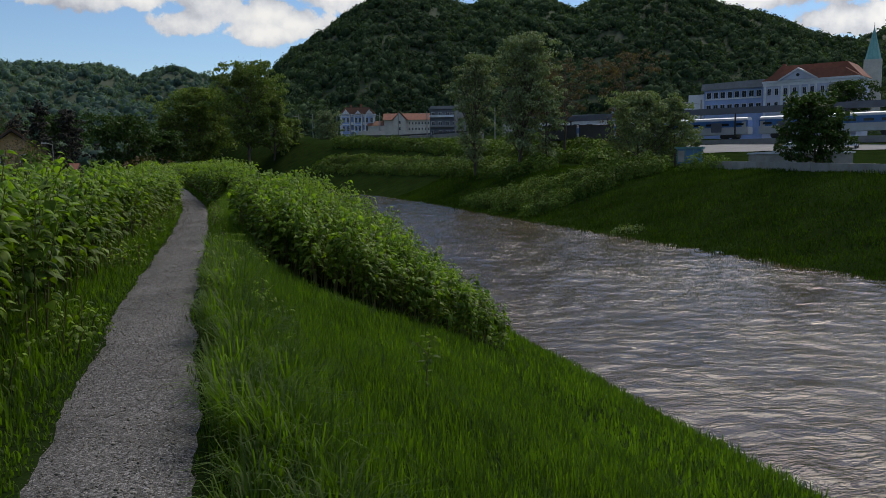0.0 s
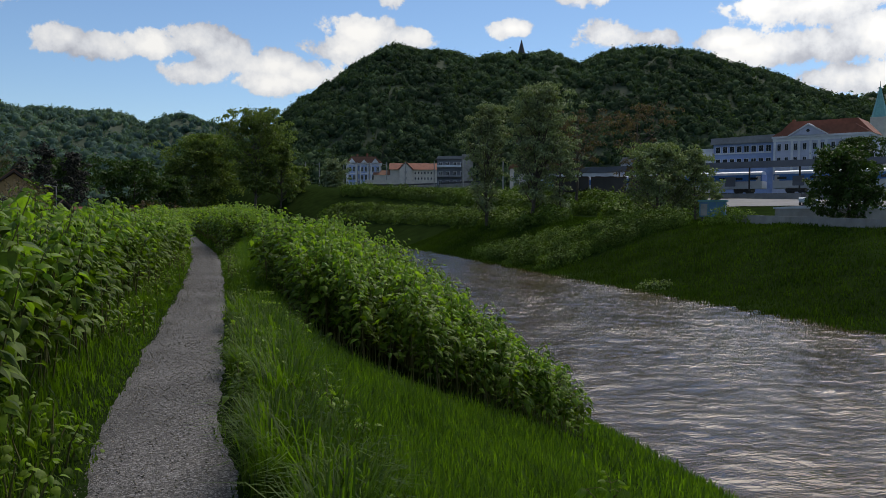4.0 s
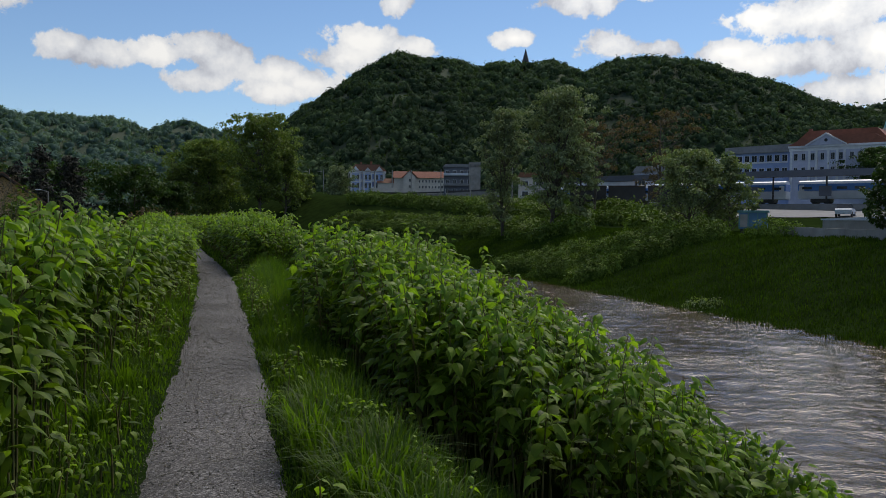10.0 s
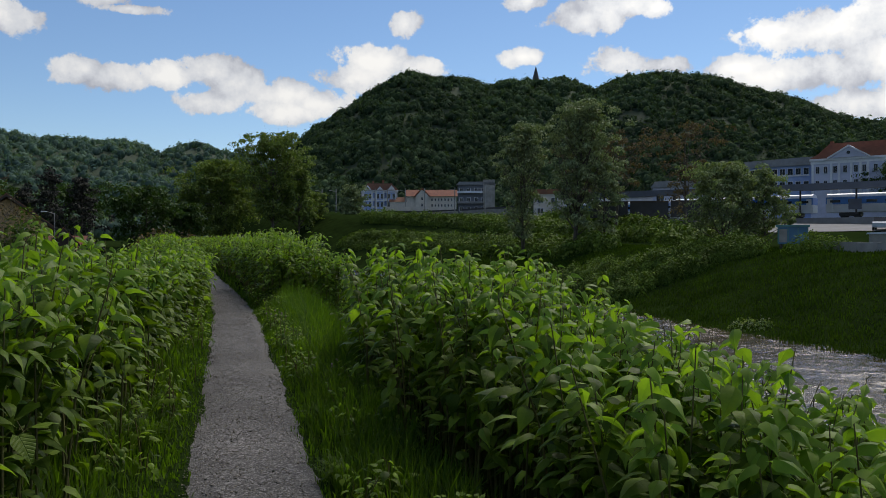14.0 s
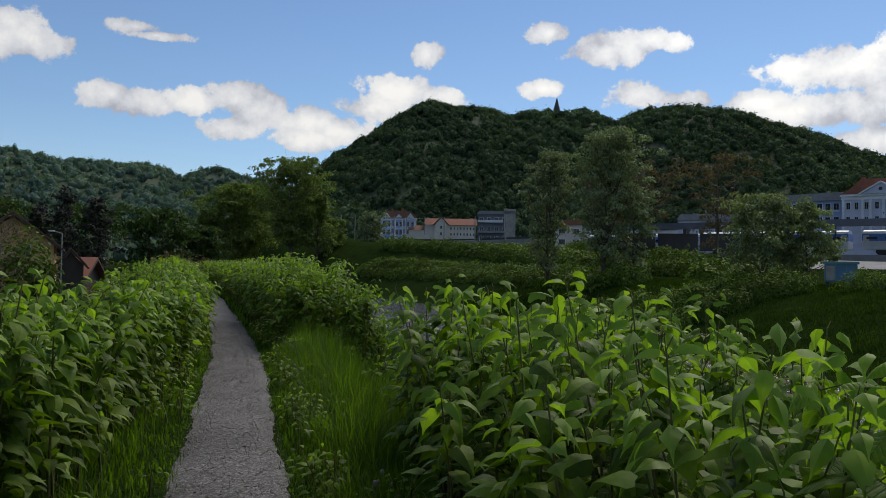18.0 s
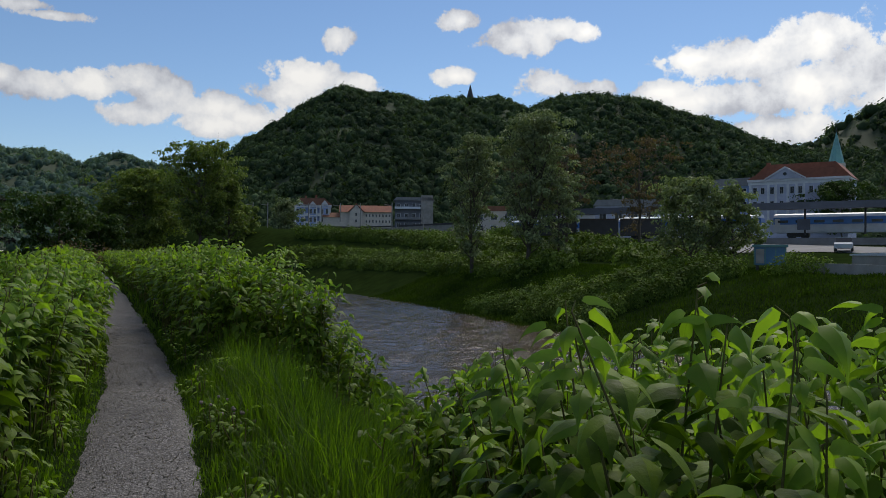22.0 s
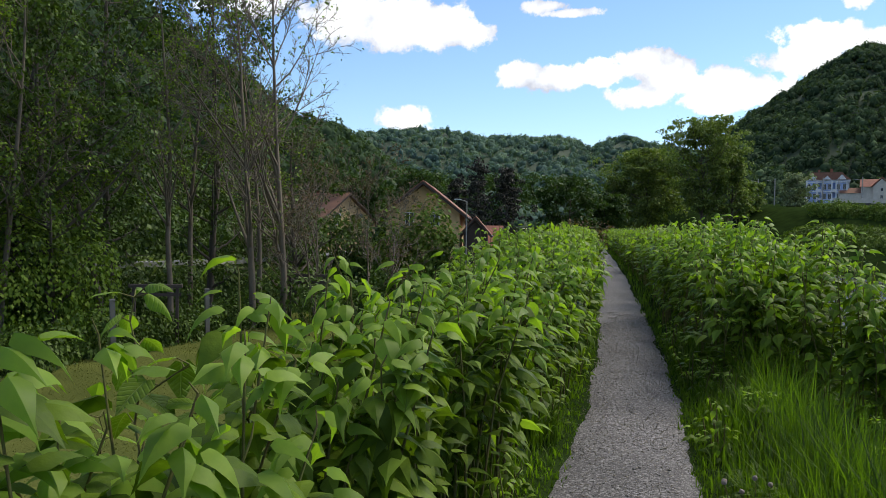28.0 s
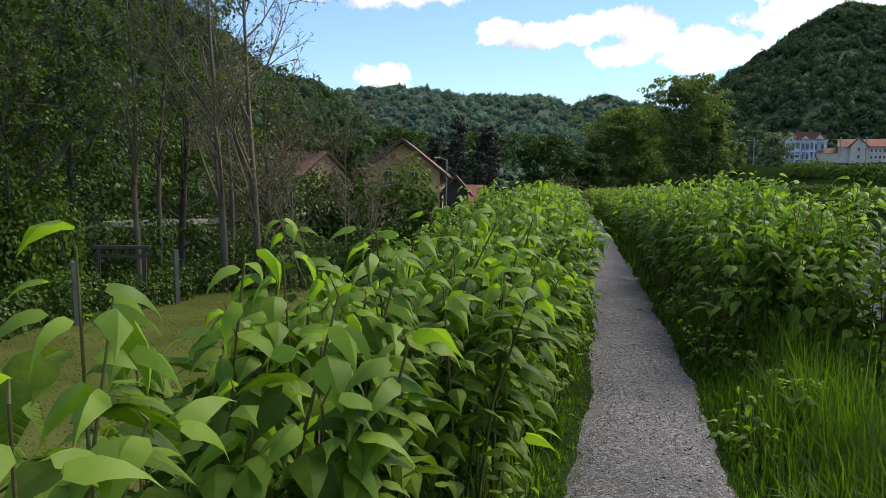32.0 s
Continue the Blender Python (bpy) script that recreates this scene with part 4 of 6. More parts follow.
tree("riverside_tree", "tall green tree leaning beside the open one", 18.5, 194, 18.0, 10, egg_shape, 13000, 0.5, "tree_leaf", 0.1, 40, 0.8, spread=0.06, lump=0.055, clump=60, z=1.5, group="trees ahead")
tree("riverside_tree", "broad green tree beside the path ahead", 1.5, 203, 19.0, 19, round_shape, 26000, 0.55, "tree_leaf", 0.05, 54, 0.5, spread=0.06, lump=0.055, clump=60, z=0.8, group="trees ahead")
tree("riverside_tree", "lower green tree beside the path ahead", -5.5, 207, 11.5, 9, egg_shape, 9000, 0.55, "tree_leaf", 0.05, 28, 0.8, spread=0.06, lump=0.055, clump=60, z=0.6, group="trees ahead")
tree("riverside_tree", "green tree at the edge of the group", 23.5, 202, 11, 7, round_shape, 7000, 0.5, "tree_leaf", 0.08, 26, 0.8, lump=0.055, clump=60, z=1.5, group="trees ahead")
tree("riverside_tree", "small grey-green tree near the railway", 36, 224, 11.5, 9, egg_shape, 8000, 0.5, "poplar_leaf", 0.06, 26, 0.8, lump=0.055, clump=60, z=4.5, group="trees ahead")
for dx, dy, h, w in [(0, 0, 11.5, 6.5), (3.2, 2, 11, 6), (-3.4, 3, 9.5, 5.5)]:
    tree("dark_conifer", "dark brownish conifer beyond the house", -19.5 + dx, 118 + dy, h, w, cone_shape, 5000, 0.3, "conifer", 0.05, 46, 0.1, spread=0.07, z=-0.6, group="dark conifers")
for x, y, h, w in [(-11, 150, 11, 13), (-24, 160, 12, 14), (-36, 150, 12, 14), (-6, 170, 9, 9), (-44, 128, 11, 12), (-31, 105, 8, 9)]:
    tree("broadleaf_tree", "dark green broadleaf tree beyond the garden", x, y, h, w, round_shape, 8000, 0.5, "cone_leaf", 0.05, 24, 0.7, z=-0.8, group="trees beyond the garden")

# the wood beside the road: thin bare trunks and ivy-grown trees
def branching_tree(kind, label, x, y, h, leaf, n, size, group, r=0.13, lean=0.0, forks=(11, 6, 5, 3), low=0.28, reach=0.27):
    """A bare tree: bent limbs that fork again and again into twigs, with a few small leaves near their ends."""
    ob = empty(kind, label, "tree", pose(x, y, float(ground_z(x, y)) - 0.1), group)
    A, B, RA, RB = [], [], [], []

    def limb(start, way, length, r0, bends):
        pts = [start]
        for k in range(bends):
            way = way + rng.normal(0, 0.035 if bends == 8 else 0.1, 3) + (0, 0, 0.05)
            way = way / np.linalg.norm(way)
            pts.append(pts[-1] + way * length / bends)
        rad = np.linspace(r0, r0 * 0.12, bends + 1)
        A.extend(pts[:-1]), B.extend(pts[1:]), RA.extend(rad[:-1]), RB.extend(rad[1:])
        return np.array(pts), rad

    turn = rng.uniform(0, 6.28)
    level = [limb(np.zeros(3), np.array((lean * math.cos(turn), lean * math.sin(turn), 1.0)), h, r, 8) + (h,)]
    for depth, count in enumerate(forks):
        following = []
        for pts, rad, length in level:
            for k in range(count):
                t = rng.uniform(low if depth == 0 else 0.25, 0.98) * (len(pts) - 1)
                i = min(len(pts) - 2, int(t))
                p = pts[i] + (pts[i + 1] - pts[i]) * (t - i)
                main = pts[i + 1] - pts[i]
                main = main / np.linalg.norm(main)
                side = rng.normal(0, 1, 3)
                side -= main * (side @ main)
                side /= np.linalg.norm(side)
                a = rng.uniform(0.4, 0.85)
                long = length * (reach if depth == 0 else 0.5) * rng.uniform(0.6, 1.15) * (1.15 - 0.5 * t / (len(pts) - 1))
                following.append(limb(p, main * math.cos(a) + side * math.sin(a), long, max(0.012, float(np.interp(t, np.arange(len(rad)), rad)) * 0.62), 4 if depth < 2 else 2) + (long,))
        level = following
    V, F = prisms(np.array(A), np.array(B), np.array(RA), np.array(RB), 5)
    part("trunk", fast_mesh("trunk", V, F, M["pale_bark"]), None, ob)
    if n:
        ends = np.array(B)[-int(len(B) * 0.8):]
        p = ends[rng.integers(0, len(ends), n)] + rng.normal(0, 0.07, (n, 3))
        V, F = leaves(p, rng.uniform(0, 6.28, n), rng.normal(-0.4, 0.5, n), rng.normal(0, 0.5, n), size * rng.uniform(0.6, 1.3, n), (SMALL_V, SMALL_F))
        part("crown", fast_mesh("crown", V, F, M[leaf]), None, ob)


for x, y, h, n, lean in [(-14.3, 51.4, 15.0, 1700, 0.0), (-15.3, 50.6, 15.5, 1700, 0.03)]:
    branching_tree("bare_tree", "grey-barked tree with dark twigs and small new leaves", x, y, h, "hazel_leaf", n, 0.12, "bare trees by the fence", 0.16, lean, (21, 8, 5, 3), 0.16, 0.34)
for x, y, h, n, lean in [(-17.9, 48.8, 14.5, 1800, 0.1), (-19.8, 47.4, 13, 2200, 0.08), (-16.8, 54.0, 13.5, 1500, 0.05), (-21.2, 43.6, 13.5, 2500, 0.12), (-23.4, 42.4, 14, 2500, 0.12), (-18.6, 51.2, 14, 2200, 0.08)]:
    branching_tree("bare_tree", "thin bent tree with few new leaves, almost bare", x, y, h, "hazel_leaf", n, 0.13, "bare trees by the fence", lean=lean)
for x, y, h, w, n in [(-20.5, 45.5, 13, 7.5, 9000), (-23.5, 46.5, 19, 8.5, 10000), (-25.5, 42.0, 18, 8.5, 9000), (-22.5, 51.5, 20, 8, 9000), (-19.6, 54.5, 18, 7, 9000), (-27, 49, 21, 9, 8000), (-21.5, 41, 10, 6.5, 6000), (-17.5, 59.5, 10, 6, 4500)]:
    tree("ivy_tree", "ivy-grown dark green tree beside the road", x, y, h, w, round_shape, n, 0.17, "ivy_leaf", 0.08, 34, 0.8, spread=0.09, sub=4, trunk_r=0.17, group="ivy-grown trees")
for x, y, h in [(-14.3, 54.6, 7.0), (-12.2, 56.0, 6.2), (-16.4, 56.2, 7.2), (-13.2, 52.2, 5.0), (-11.0, 55.0, 5.0)]:
    branching_tree("bare_shrub", "tangled leafless brown shrub in front of the house", x, y, h, "brown_leaf", 900, 0.1, "bare shrubs", 0.06, 0.2, (14, 6, 5), 0.05, 0.6)


# ---- bushes ----
def bushes(name, label, spots, n, size, leaf, core=True, kind="stuff"):
    """Mounds of leaves; spots: x, y, half width, height."""
    at, out = [], []
    for x, y, w, h in spots:
        m = max(40, int(n * w * h))
        d = rng.normal(0, 1, (m, 3))
        d /= np.linalg.norm(d, axis=1, keepdims=True)
        d[:, 2] = np.abs(d[:, 2])
        lump = 1 + 0.18 * np.sin(5 * d[:, 0] + x) * np.sin(5 * d[:, 1] + y) + 0.1 * np.sin(9 * d[:, 2] + x * 3)
        r = rng.uniform(0.75, 1.08, m) * lump
        p = d * r[:, None] * (w, w, h)
        px, py = x + p[:, 0], y + p[:, 1]
        at.append(np.column_stack([px, py, ground_z(px, py) + p[:, 2]]))
        out.append(d)
    at, out = np.concatenate(at), np.concatenate(out)
    m = len(at)
    V, F = leaves(at, *outward_set(out), size * rng.uniform(0.6, 1.3, m), (SMALL_V, SMALL_F))
    return tagged(new(name, fast_mesh(name, V, F, M[leaf])), label, "bushes", kind=kind)


def row(points, step, w, h, jitter=0.25):
    """Spots along a line of (x, y) points."""
    out = []
    for (x0, y0), (x1, y1) in zip(points, points[1:]):
        m = max(1, int(math.hypot(x1 - x0, y1 - y0) / step))
        for k in range(m):
            f = (k + rng.random()) / m
            out.append((x0 + (x1 - x0) * f + rng.normal(0, jitter), y0 + (y1 - y0) * f + rng.normal(0, jitter), w * rng.uniform(0.7, 1.25), h * rng.uniform(0.75, 1.2)))
    return out


def bank_line(off, y0, y1, step=6.0):
    """A line along the opposite bank, off metres from the water."""
    return [(float(far_edge(y)) + off, y) for y in np.arange(y0, y1, step)]


bushes("bank_bushes", "green knotweed bushes climbing the opposite bank", row([(30.8, 71), (34, 70), (38, 68.3), (42.6, 66.4)], 0.55, 1.1, 1.5) + row([(31.0, 78), (34, 75.5), (38, 72.5), (42.8, 68.6)], 0.55, 1.2, 1.6) + row([(31.2, 86), (34, 81), (38, 76), (42, 71)], 0.6, 1.2, 1.5) + row([(31.6, 91), (34, 87), (37, 81.5)], 0.6, 1.1, 1.3), 420, 0.2, "bush_leaf")
bushes("bank_bushes", "row of green bushes along the top of the opposite bank", row(bank_line(10.5, 96, 178), 0.9, 1.5, 1.5) + row(bank_line(13, 92, 178), 0.9, 1.6, 1.7), 150, 0.32, "bush_leaf")
bushes("bank_bushes", "second hedge of green bushes above the opposite bank", row(bank_line(23, 100, 190), 1.1, 1.9, 2.0) + row([(46, 84), (52, 92), (55, 100)], 0.9, 1.7, 1.9) + row([(46, 78), (52, 84), (60, 88)], 1.0, 1.7, 1.7), 130, 0.36, "bush_leaf")
bushes("bank_bushes", "dark green growth before the railway", row(bank_line(31, 105, 205), 1.3, 1.6, 0.9) + row([(53, 92), (60, 98), (66, 100)], 1.1, 1.9, 2.0) + row([(57, 100), (62, 125), (62, 150)], 1.3, 2.2, 2.2), 100, 0.42, "bush_leaf")
bushes("round_bush", "small round green bush on the bank by the wall", [(44.2, 61.6, 1.4, 1.5), (45.0, 60.4, 1.2, 1.3), (43.6, 62.6, 1.1, 1.2)], 420, 0.18, "bush_leaf")
bushes("bank_tuft", "low grey-green tuft of weeds at the water's edge", [(30.6, 52.3, 0.9, 0.7), (31.2, 51.4, 0.7, 0.6)], 300, 0.16, "willow_leaf")
bushes("garden_hedge", "dark leafy hedge growing over the garden fence", row([(-17.2, 36.0), (-16.4, 42.0), (-15.8, 47), (-15.2, 53)], 0.4, 0.6, 1.35, 0.15), 420, 0.13, "ivy_leaf")
bushes("garden_hedge", "dark hedge of shrubs below the bare trees", row([(-15.0, 51.5), (-12.3, 53.5), (-10.0, 56.5)], 0.6, 1.3, 2.2, 0.4) + row([(-27, 43), (-22, 47.5), (-18, 51.5)], 0.7, 1.2, 2.4, 0.4), 160, 0.17, "ivy_leaf")
bushes("hazel_thicket", "tall leafy green hazel bushes at the garden's corner", [(-21.3, 44.5, 2.0, 5.6), (-23.2, 43.4, 2.2, 6.4), (-19.9, 46.0, 1.6, 4.6), (-25.4, 41.8, 2.2, 6.6), (-22.4, 46.5, 2.2, 6.5)], 330, 0.17, "hazel_leaf")
bushes("wood_understorey", "dark undergrowth of the wood behind the lane", row([(-40, 48), (-33, 56), (-28, 66), (-26, 80)], 1.2, 2.4, 4.5, 0.8) + row([(-22, 62), (-19, 70), (-16, 76)], 1.0, 1.8, 3.6, 0.6) + row([(-48, 52), (-38, 64), (-33, 80)], 1.6, 3.2, 7.5, 1.0), 70, 0.36, "ivy_leaf")
bushes("laurel_bush", "large dark green laurel bush before the house", [(-10.9, 62.0, 1.7, 5.2), (-11.9, 62.4, 1.3, 4.6), (-9.9, 61.8, 1.1, 4.2), (-13.2, 63.0, 1.5, 4.6)], 300, 0.26, "bush_leaf")
bushes("road_scrub", "pale dry grass and scrub along the road", row([(-33, 41), (-27, 48), (-22, 56), (-18, 64)], 0.9, 1.0, 0.9, 0.6), 120, 0.22, "willow_leaf")
bushes("brown_scrub", "brownish dead scrub beyond the knotweed", row([(-14, 80), (-7, 84), (-3, 92)], 1.0, 1.6, 2.4, 0.6), 90, 0.25, "brown_leaf")


# ---- garden fence, road, houses on the left ----
def fence_post(x, y):
    z = float(ground_z(x, y))
    ob = empty("fence_post", "weathered grey concrete fence post on the lawn's edge", "post", pose(x, y, z, rng.uniform(-2, 2), rng.uniform(-2, 2), 45), "garden fence posts")
    part("shaft", box(-0.075, 0.075, -0.075, 0.075, -0.3, 1.85, 0.012), M["post_grey"], ob)
    part("cap", box(-0.085, 0.085, -0.085, 0.085, 1.85, 1.93, 0.02), M["post_grey"], ob)


for x, y in [(-14.4, 51.5), (-15.1, 46.8), (-15.6, 42.2), (-16.2, 37.6)]:
    fence_post(x, y)


def trellis(x, y, turn, top):
    """Two dark posts under a beam, beside the fence."""
    ob = empty("trellis", "dark weathered wooden trellis beside the garden fence", "trellis", pose(x, y, float(ground_z(x, y)), 0, 0, turn), "garden trellises")
    part("beam", box(-0.9, 0.9, -0.09, 0.09, top - 0.12, top, 0.012), M["dark_wood"], ob)
    part("plank", box(-0.85, 0.85, -0.02, 0.02, top - 0.42, top - 0.3, 0.006), M["dark_wood"], ob)
    for sx in (-0.72, 0.72):
        part("post", box(sx - 0.055, sx + 0.055, -0.055, 0.055, -0.3, top - 0.12, 0.008), M["dark_wood"], ob)


trellis(-16.3, 45.4, 25, 2.15)
trellis(-13.6, 52.2, 15, 2.2)


def road_strip():
    """The lane beside the wood with its low pale kerb wall."""
    P = LANE
    V = []
    for k, (x, y) in enumerate(P):
        d = P[min(k + 1, len(P) - 1)] - P[max(k - 1, 0)]
        nrm = np.array([d[1], -d[0]]) / np.linalg.norm(d)
        for s in (-1.3, 1.3):
            V.append((x + nrm[0] * s, y + nrm[1] * s, -0.55))
    F = [(2 * k, 2 * k + 1, 2 * k + 3, 2 * k + 2) for k in range(len(P) - 1)]
    tagged(new("road", fast_mesh("road", V, F, M["tarmac"])), "pale grey narrow lane behind the bare trees", "road", kind="structure")
    for k in range(len(P) - 1):
        a, b = P[k], P[k + 1]
        d = (b - a) / np.linalg.norm(b - a)
        nrm = np.array([d[1], -d[0]]) * 1.45
        ang = math.degrees(math.atan2(d[1], d[0]))
        kerb = empty("kerb_wall", "low pale concrete edge of the lane", "wall", pose(a[0] + nrm[0], a[1] + nrm[1], -0.6, 0, 0, ang), "lane edge")
        part("wall_run", box(0, float(np.linalg.norm(b - a)) - 0.02, -0.12, 0.12, -1.2, 0.16, 0.02), M["concrete"], kerb)


road_strip()


def gable_house(name, label, m, w, deep, eave, ridge, wall, roof, base=-0.5, over=0.45, windows=(), chimney=True):
    """A house whose gable looks to -y."""
    ob = empty(name, label, "house", m)
    part("wall", prism([(-w / 2, base), (w / 2, base), (w / 2, eave), (0, ridge - 0.12), (-w / 2, eave)], 0, deep), M[wall], ob)
    slope = (ridge - eave) / (w / 2)
    for k in (-1, 1):
        r = part("roof", prism([(0, ridge), (k * (w / 2 + over), eave - slope * over), (k * (w / 2 + over), eave - slope * over + 0.22), (0, ridge + 0.24)], -over, deep + over), M[roof], ob)
        part("barge_board", prism([(0, ridge - 0.02), (k * (w / 2 + over), eave - slope * over - 0.02), (k * (w / 2 + over), eave - slope * over + 0.16), (0, ridge + 0.16)], -over - 0.05, -over - 0.004), M["dark_wood"], r)
        part("gutter", rod((k * (w / 2 + over + 0.05), -over, eave - slope * over + 0.05), (k * (w / 2 + over + 0.05), deep + over, eave - slope * over + 0.05), 0.07), M["dark_metal"], r)
    for x, z, ww, hh in windows:
        window(ob, x, z, ww, hh)
    if chimney:
        c = part("chimney", box(w * 0.12, w * 0.12 + 0.5, deep * 0.5, deep * 0.5 + 0.5, ridge - 1.0, ridge + 0.7, 0.02), M["brown_tile"], ob)
        part("chimney_cap", box(w * 0.12 - 0.06, w * 0.12 + 0.56, deep * 0.5 - 0.06, deep * 0.5 + 0.56, ridge + 0.7, ridge + 0.8, 0.01), M["concrete"], c)
    return ob


house = gable_house("garden_house", "tan plastered house with a brown tiled gable roof", pose(-13.95, 71.9, -2.7, 0, 0, 10), 4.9, 9, 5.2, 7.1, "tan_plaster", "brown_tile", windows=[(-0.9, 4.3, 0.6, 0.9), (0.8, 4.3, 0.6, 0.9), (-1.2, 1.2, 0.8, 1.2), (1.2, 1.2, 0.8, 1.2)], chimney=False)
shed = gable_house("wooden_shed", "dark boarded shed beside the tan house", pose(-10.6, 73.0, -2.7, 0, 0, 10), 1.6, 4, 3.9, 4.8, "dark_wood", "brown_tile", chimney=False, over=0.25)
low = gable_house("red_shed", "low outbuilding with a faded red roof", pose(-11.0, 84, -2.4, 0, 0, 80), 4, 6, 2.6, 3.9, "dark_wood", "red_tile", chimney=False)
gable_house("brown_house", "house with a faded brown roof behind bare shrubs", pose(-30, 100, -1.6, 0, 0, 62), 8, 12, 3.4, 6.4, "tan_plaster", "brown_tile", windows=[(-1.5, 3.2, 0.9, 1.2), (1.5, 3.2, 0.9, 1.2)])
lamp = empty("street_lamp", "slender grey street lamp beside the house", "lamp", pose(-11.0, 72, -2.6))
part("pole", rod((0, 0, 0), (0, 0, 5.9), 0.05, 0.035), M["concrete"], lamp)
part("arm", rod((0, 0, 5.85), (-0.5, 0, 6.0), 0.03), M["concrete"], lamp)
part("lamp_head", box(-0.85, -0.45, -0.08, 0.08, 5.96, 6.04, 0.02), M["white_paint"], lamp)


# ---- the opposite bank: wall, bin, rails ----
def bank_wall():
    ob = empty("retaining_wall", "long grey concrete retaining wall above the bank", "wall", pose(45.2, 62, 0.0, 0, 0, -94.5))
    for k in range(14):
        p = part("wall_panel", box(k * 2.0 + 0.012, k * 2.0 + 1.988, -0.2, 0.2, -1.2, 1.15 - 0.012 * k * 2, 0.015), M["concrete"], ob)
    for k, (x, w) in enumerate([(9.0, 0.8), (10.3, 0.5), (11.1, 0.9), (13.4, 0.6)]):
        part("paint_mark", box(x, x + w, 0.205, 0.212, 0.3, 0.62 + 0.1 * (k % 2), 0.0), M["slate_wall"], ob, "faded dark graffiti strokes")


bank_wall()
lot = empty("boat_cover", "long low pale metal cover behind the wall", "cover", pose(49.5, 60.5, 1.2, 0, 0, -88))
part("cover_top", prism([(-0.3, 0.5), (9.5, 0.5), (9.5, 0.62), (4.6, 0.78), (-0.3, 0.62)], -1.2, 1.2), M["train_white"], lot)
part("cover_side", box(-0.2, 9.4, -1.1, 1.1, -0.8, 0.5, 0.02), M["concrete"], lot)

bin_ob = empty("waste_container", "teal blue metal container with white notices", "container", pose(45.9, 66.0, 0.8, 0, 0, -42))
part("body", box(-1.15, 1.15, -0.75, 0.75, 0.1, 1.5, 0.04), M["bin_blue"], bin_ob)
part("lid", box(-1.28, 1.28, -0.88, 0.88, 1.5, 1.7, 0.03), M["bin_teal"], bin_ob, "paler teal overhanging lid")
for x in (-0.9, 0.9):
    part("foot", box(x - 0.1, x + 0.1, -0.6, 0.6, -1.2, 0.12, 0.01), M["dark_metal"], bin_ob)
for x in (-1.1, -0.35, 0.4, 1.1):
    part("rib", box(x - 0.04, x + 0.04, -0.8, -0.75, 0.15, 1.48, 0.008), M["bin_teal"], bin_ob)
part("door", box(-1.02, -0.42, -0.785, -0.752, 0.25, 1.35, 0.01), M["concrete"], bin_ob, "grey service door")
for y in (-0.4, 0.3):
    part("notice", box(1.152, 1.16, y - 0.2, y + 0.2, 0.65, 1.2), M["white_paint"], bin_ob, "white paper notice")

HEAD = -33.0  # the heading of the tracks at the station, to the left of +y when negative


def along(x, y, z, s, off=0.0):
    """A pose s metres along the tracks from (x, y), off metres towards the hills; local x runs along the tracks."""
    a = radians(HEAD)
    ux, uy = math.sin(a), math.cos(a)
    return pose(x + ux * s + uy * off, y + uy * s - ux * off, z, 0, 0, -90 - HEAD)


def wagon(s, off, label, n=9):
    ob = empty("railway_carriage", label, "train", along(95, 114, 4.4, s, off), "parked carriages")
    part("body", box(-11.8, 11.8, -1.4, 1.4, 0.9, 2.2, 0.08), M["train_white"], ob)
    part("upper_body", box(-11.8, 11.8, -1.4, 1.4, 2.2, 3.35, 0.08), M["train_blue"], ob)
    part("roof", prism([(-1.38, 3.3), (1.38, 3.3), (1.1, 3.7), (0.5, 3.9), (-0.5, 3.9), (-1.1, 3.7)], -11.7, 11.7), M["train_white"], ob).rotation_euler = (0, 0, math.pi / 2)
    for k in range(n):
        x = -10.4 + k * 20.8 / (n - 1)
        part("window", box(x - 0.75, x + 0.75, -1.44, -1.36, 2.45, 2.85, 0.02), M["dark_pane"], ob)
    for x in (-11.2, 11.2):
        part("door", box(x - 0.4, x + 0.4, -1.43, -1.37, 1.0, 3.1, 0.02), M["train_white"], ob)
    for x in (-8.4, 8.4):
        b = part("bogie", box(x - 1.5, x + 1.5, -1.1, 1.1, 0.35, 0.9, 0.05), M["dark_metal"], ob)
        for dx in (-0.95, 0.95):
            for sy in (-1.0, 1.0):
                part("wheel", rod((x + dx, sy - 0.06, 0.42), (x + dx, sy + 0.06, 0.42), 0.42, sides=14), M["dark_metal"], b)
    return ob


for s, off, lab in [(15, 0, "blue and white railway carriage on the near track"), (-10.5, 0, "blue and white railway carriage beside the platform"), (-35.5, 0, "blue and white railway carriage at the station"), (40, 3.5, "blue and white railway carriage behind the poplars")]:
    wagon(s, off, lab)


def platform_canopy():
    ob = empty("platform_canopy", "long dark platform canopy on steel posts", "canopy", along(90.5, 111, 4.2, 0))
    part("roof", prism([(-2.6, 4.6), (2.6, 4.6), (2.6, 5.1), (0.3, 5.5), (-2.6, 5.3)], -22, 46), M["dark_metal"], ob).rotation_euler = (0, 0, math.pi / 2)
    part("fascia", box(-46, 22, -2.75, -2.62, 4.4, 5.4), M["slate_wall"], ob)
    part("platform", box(-46, 22, -3, 3, -0.9, 0.15, 0.04), M["tarmac"], ob)
    for k in range(9):
        part("post", rod((-44 + k * 8, 0, 0.7), (-44 + k * 8, 0, 4.62), 0.14), M["dark_metal"], ob)
    for k in range(4):
        part("notice_board", box(-30 + k * 11, -28.2 + k * 11, -0.4, -0.3, 1.4, 3.0, 0.01), M["slate_wall"], ob)


platform_canopy()


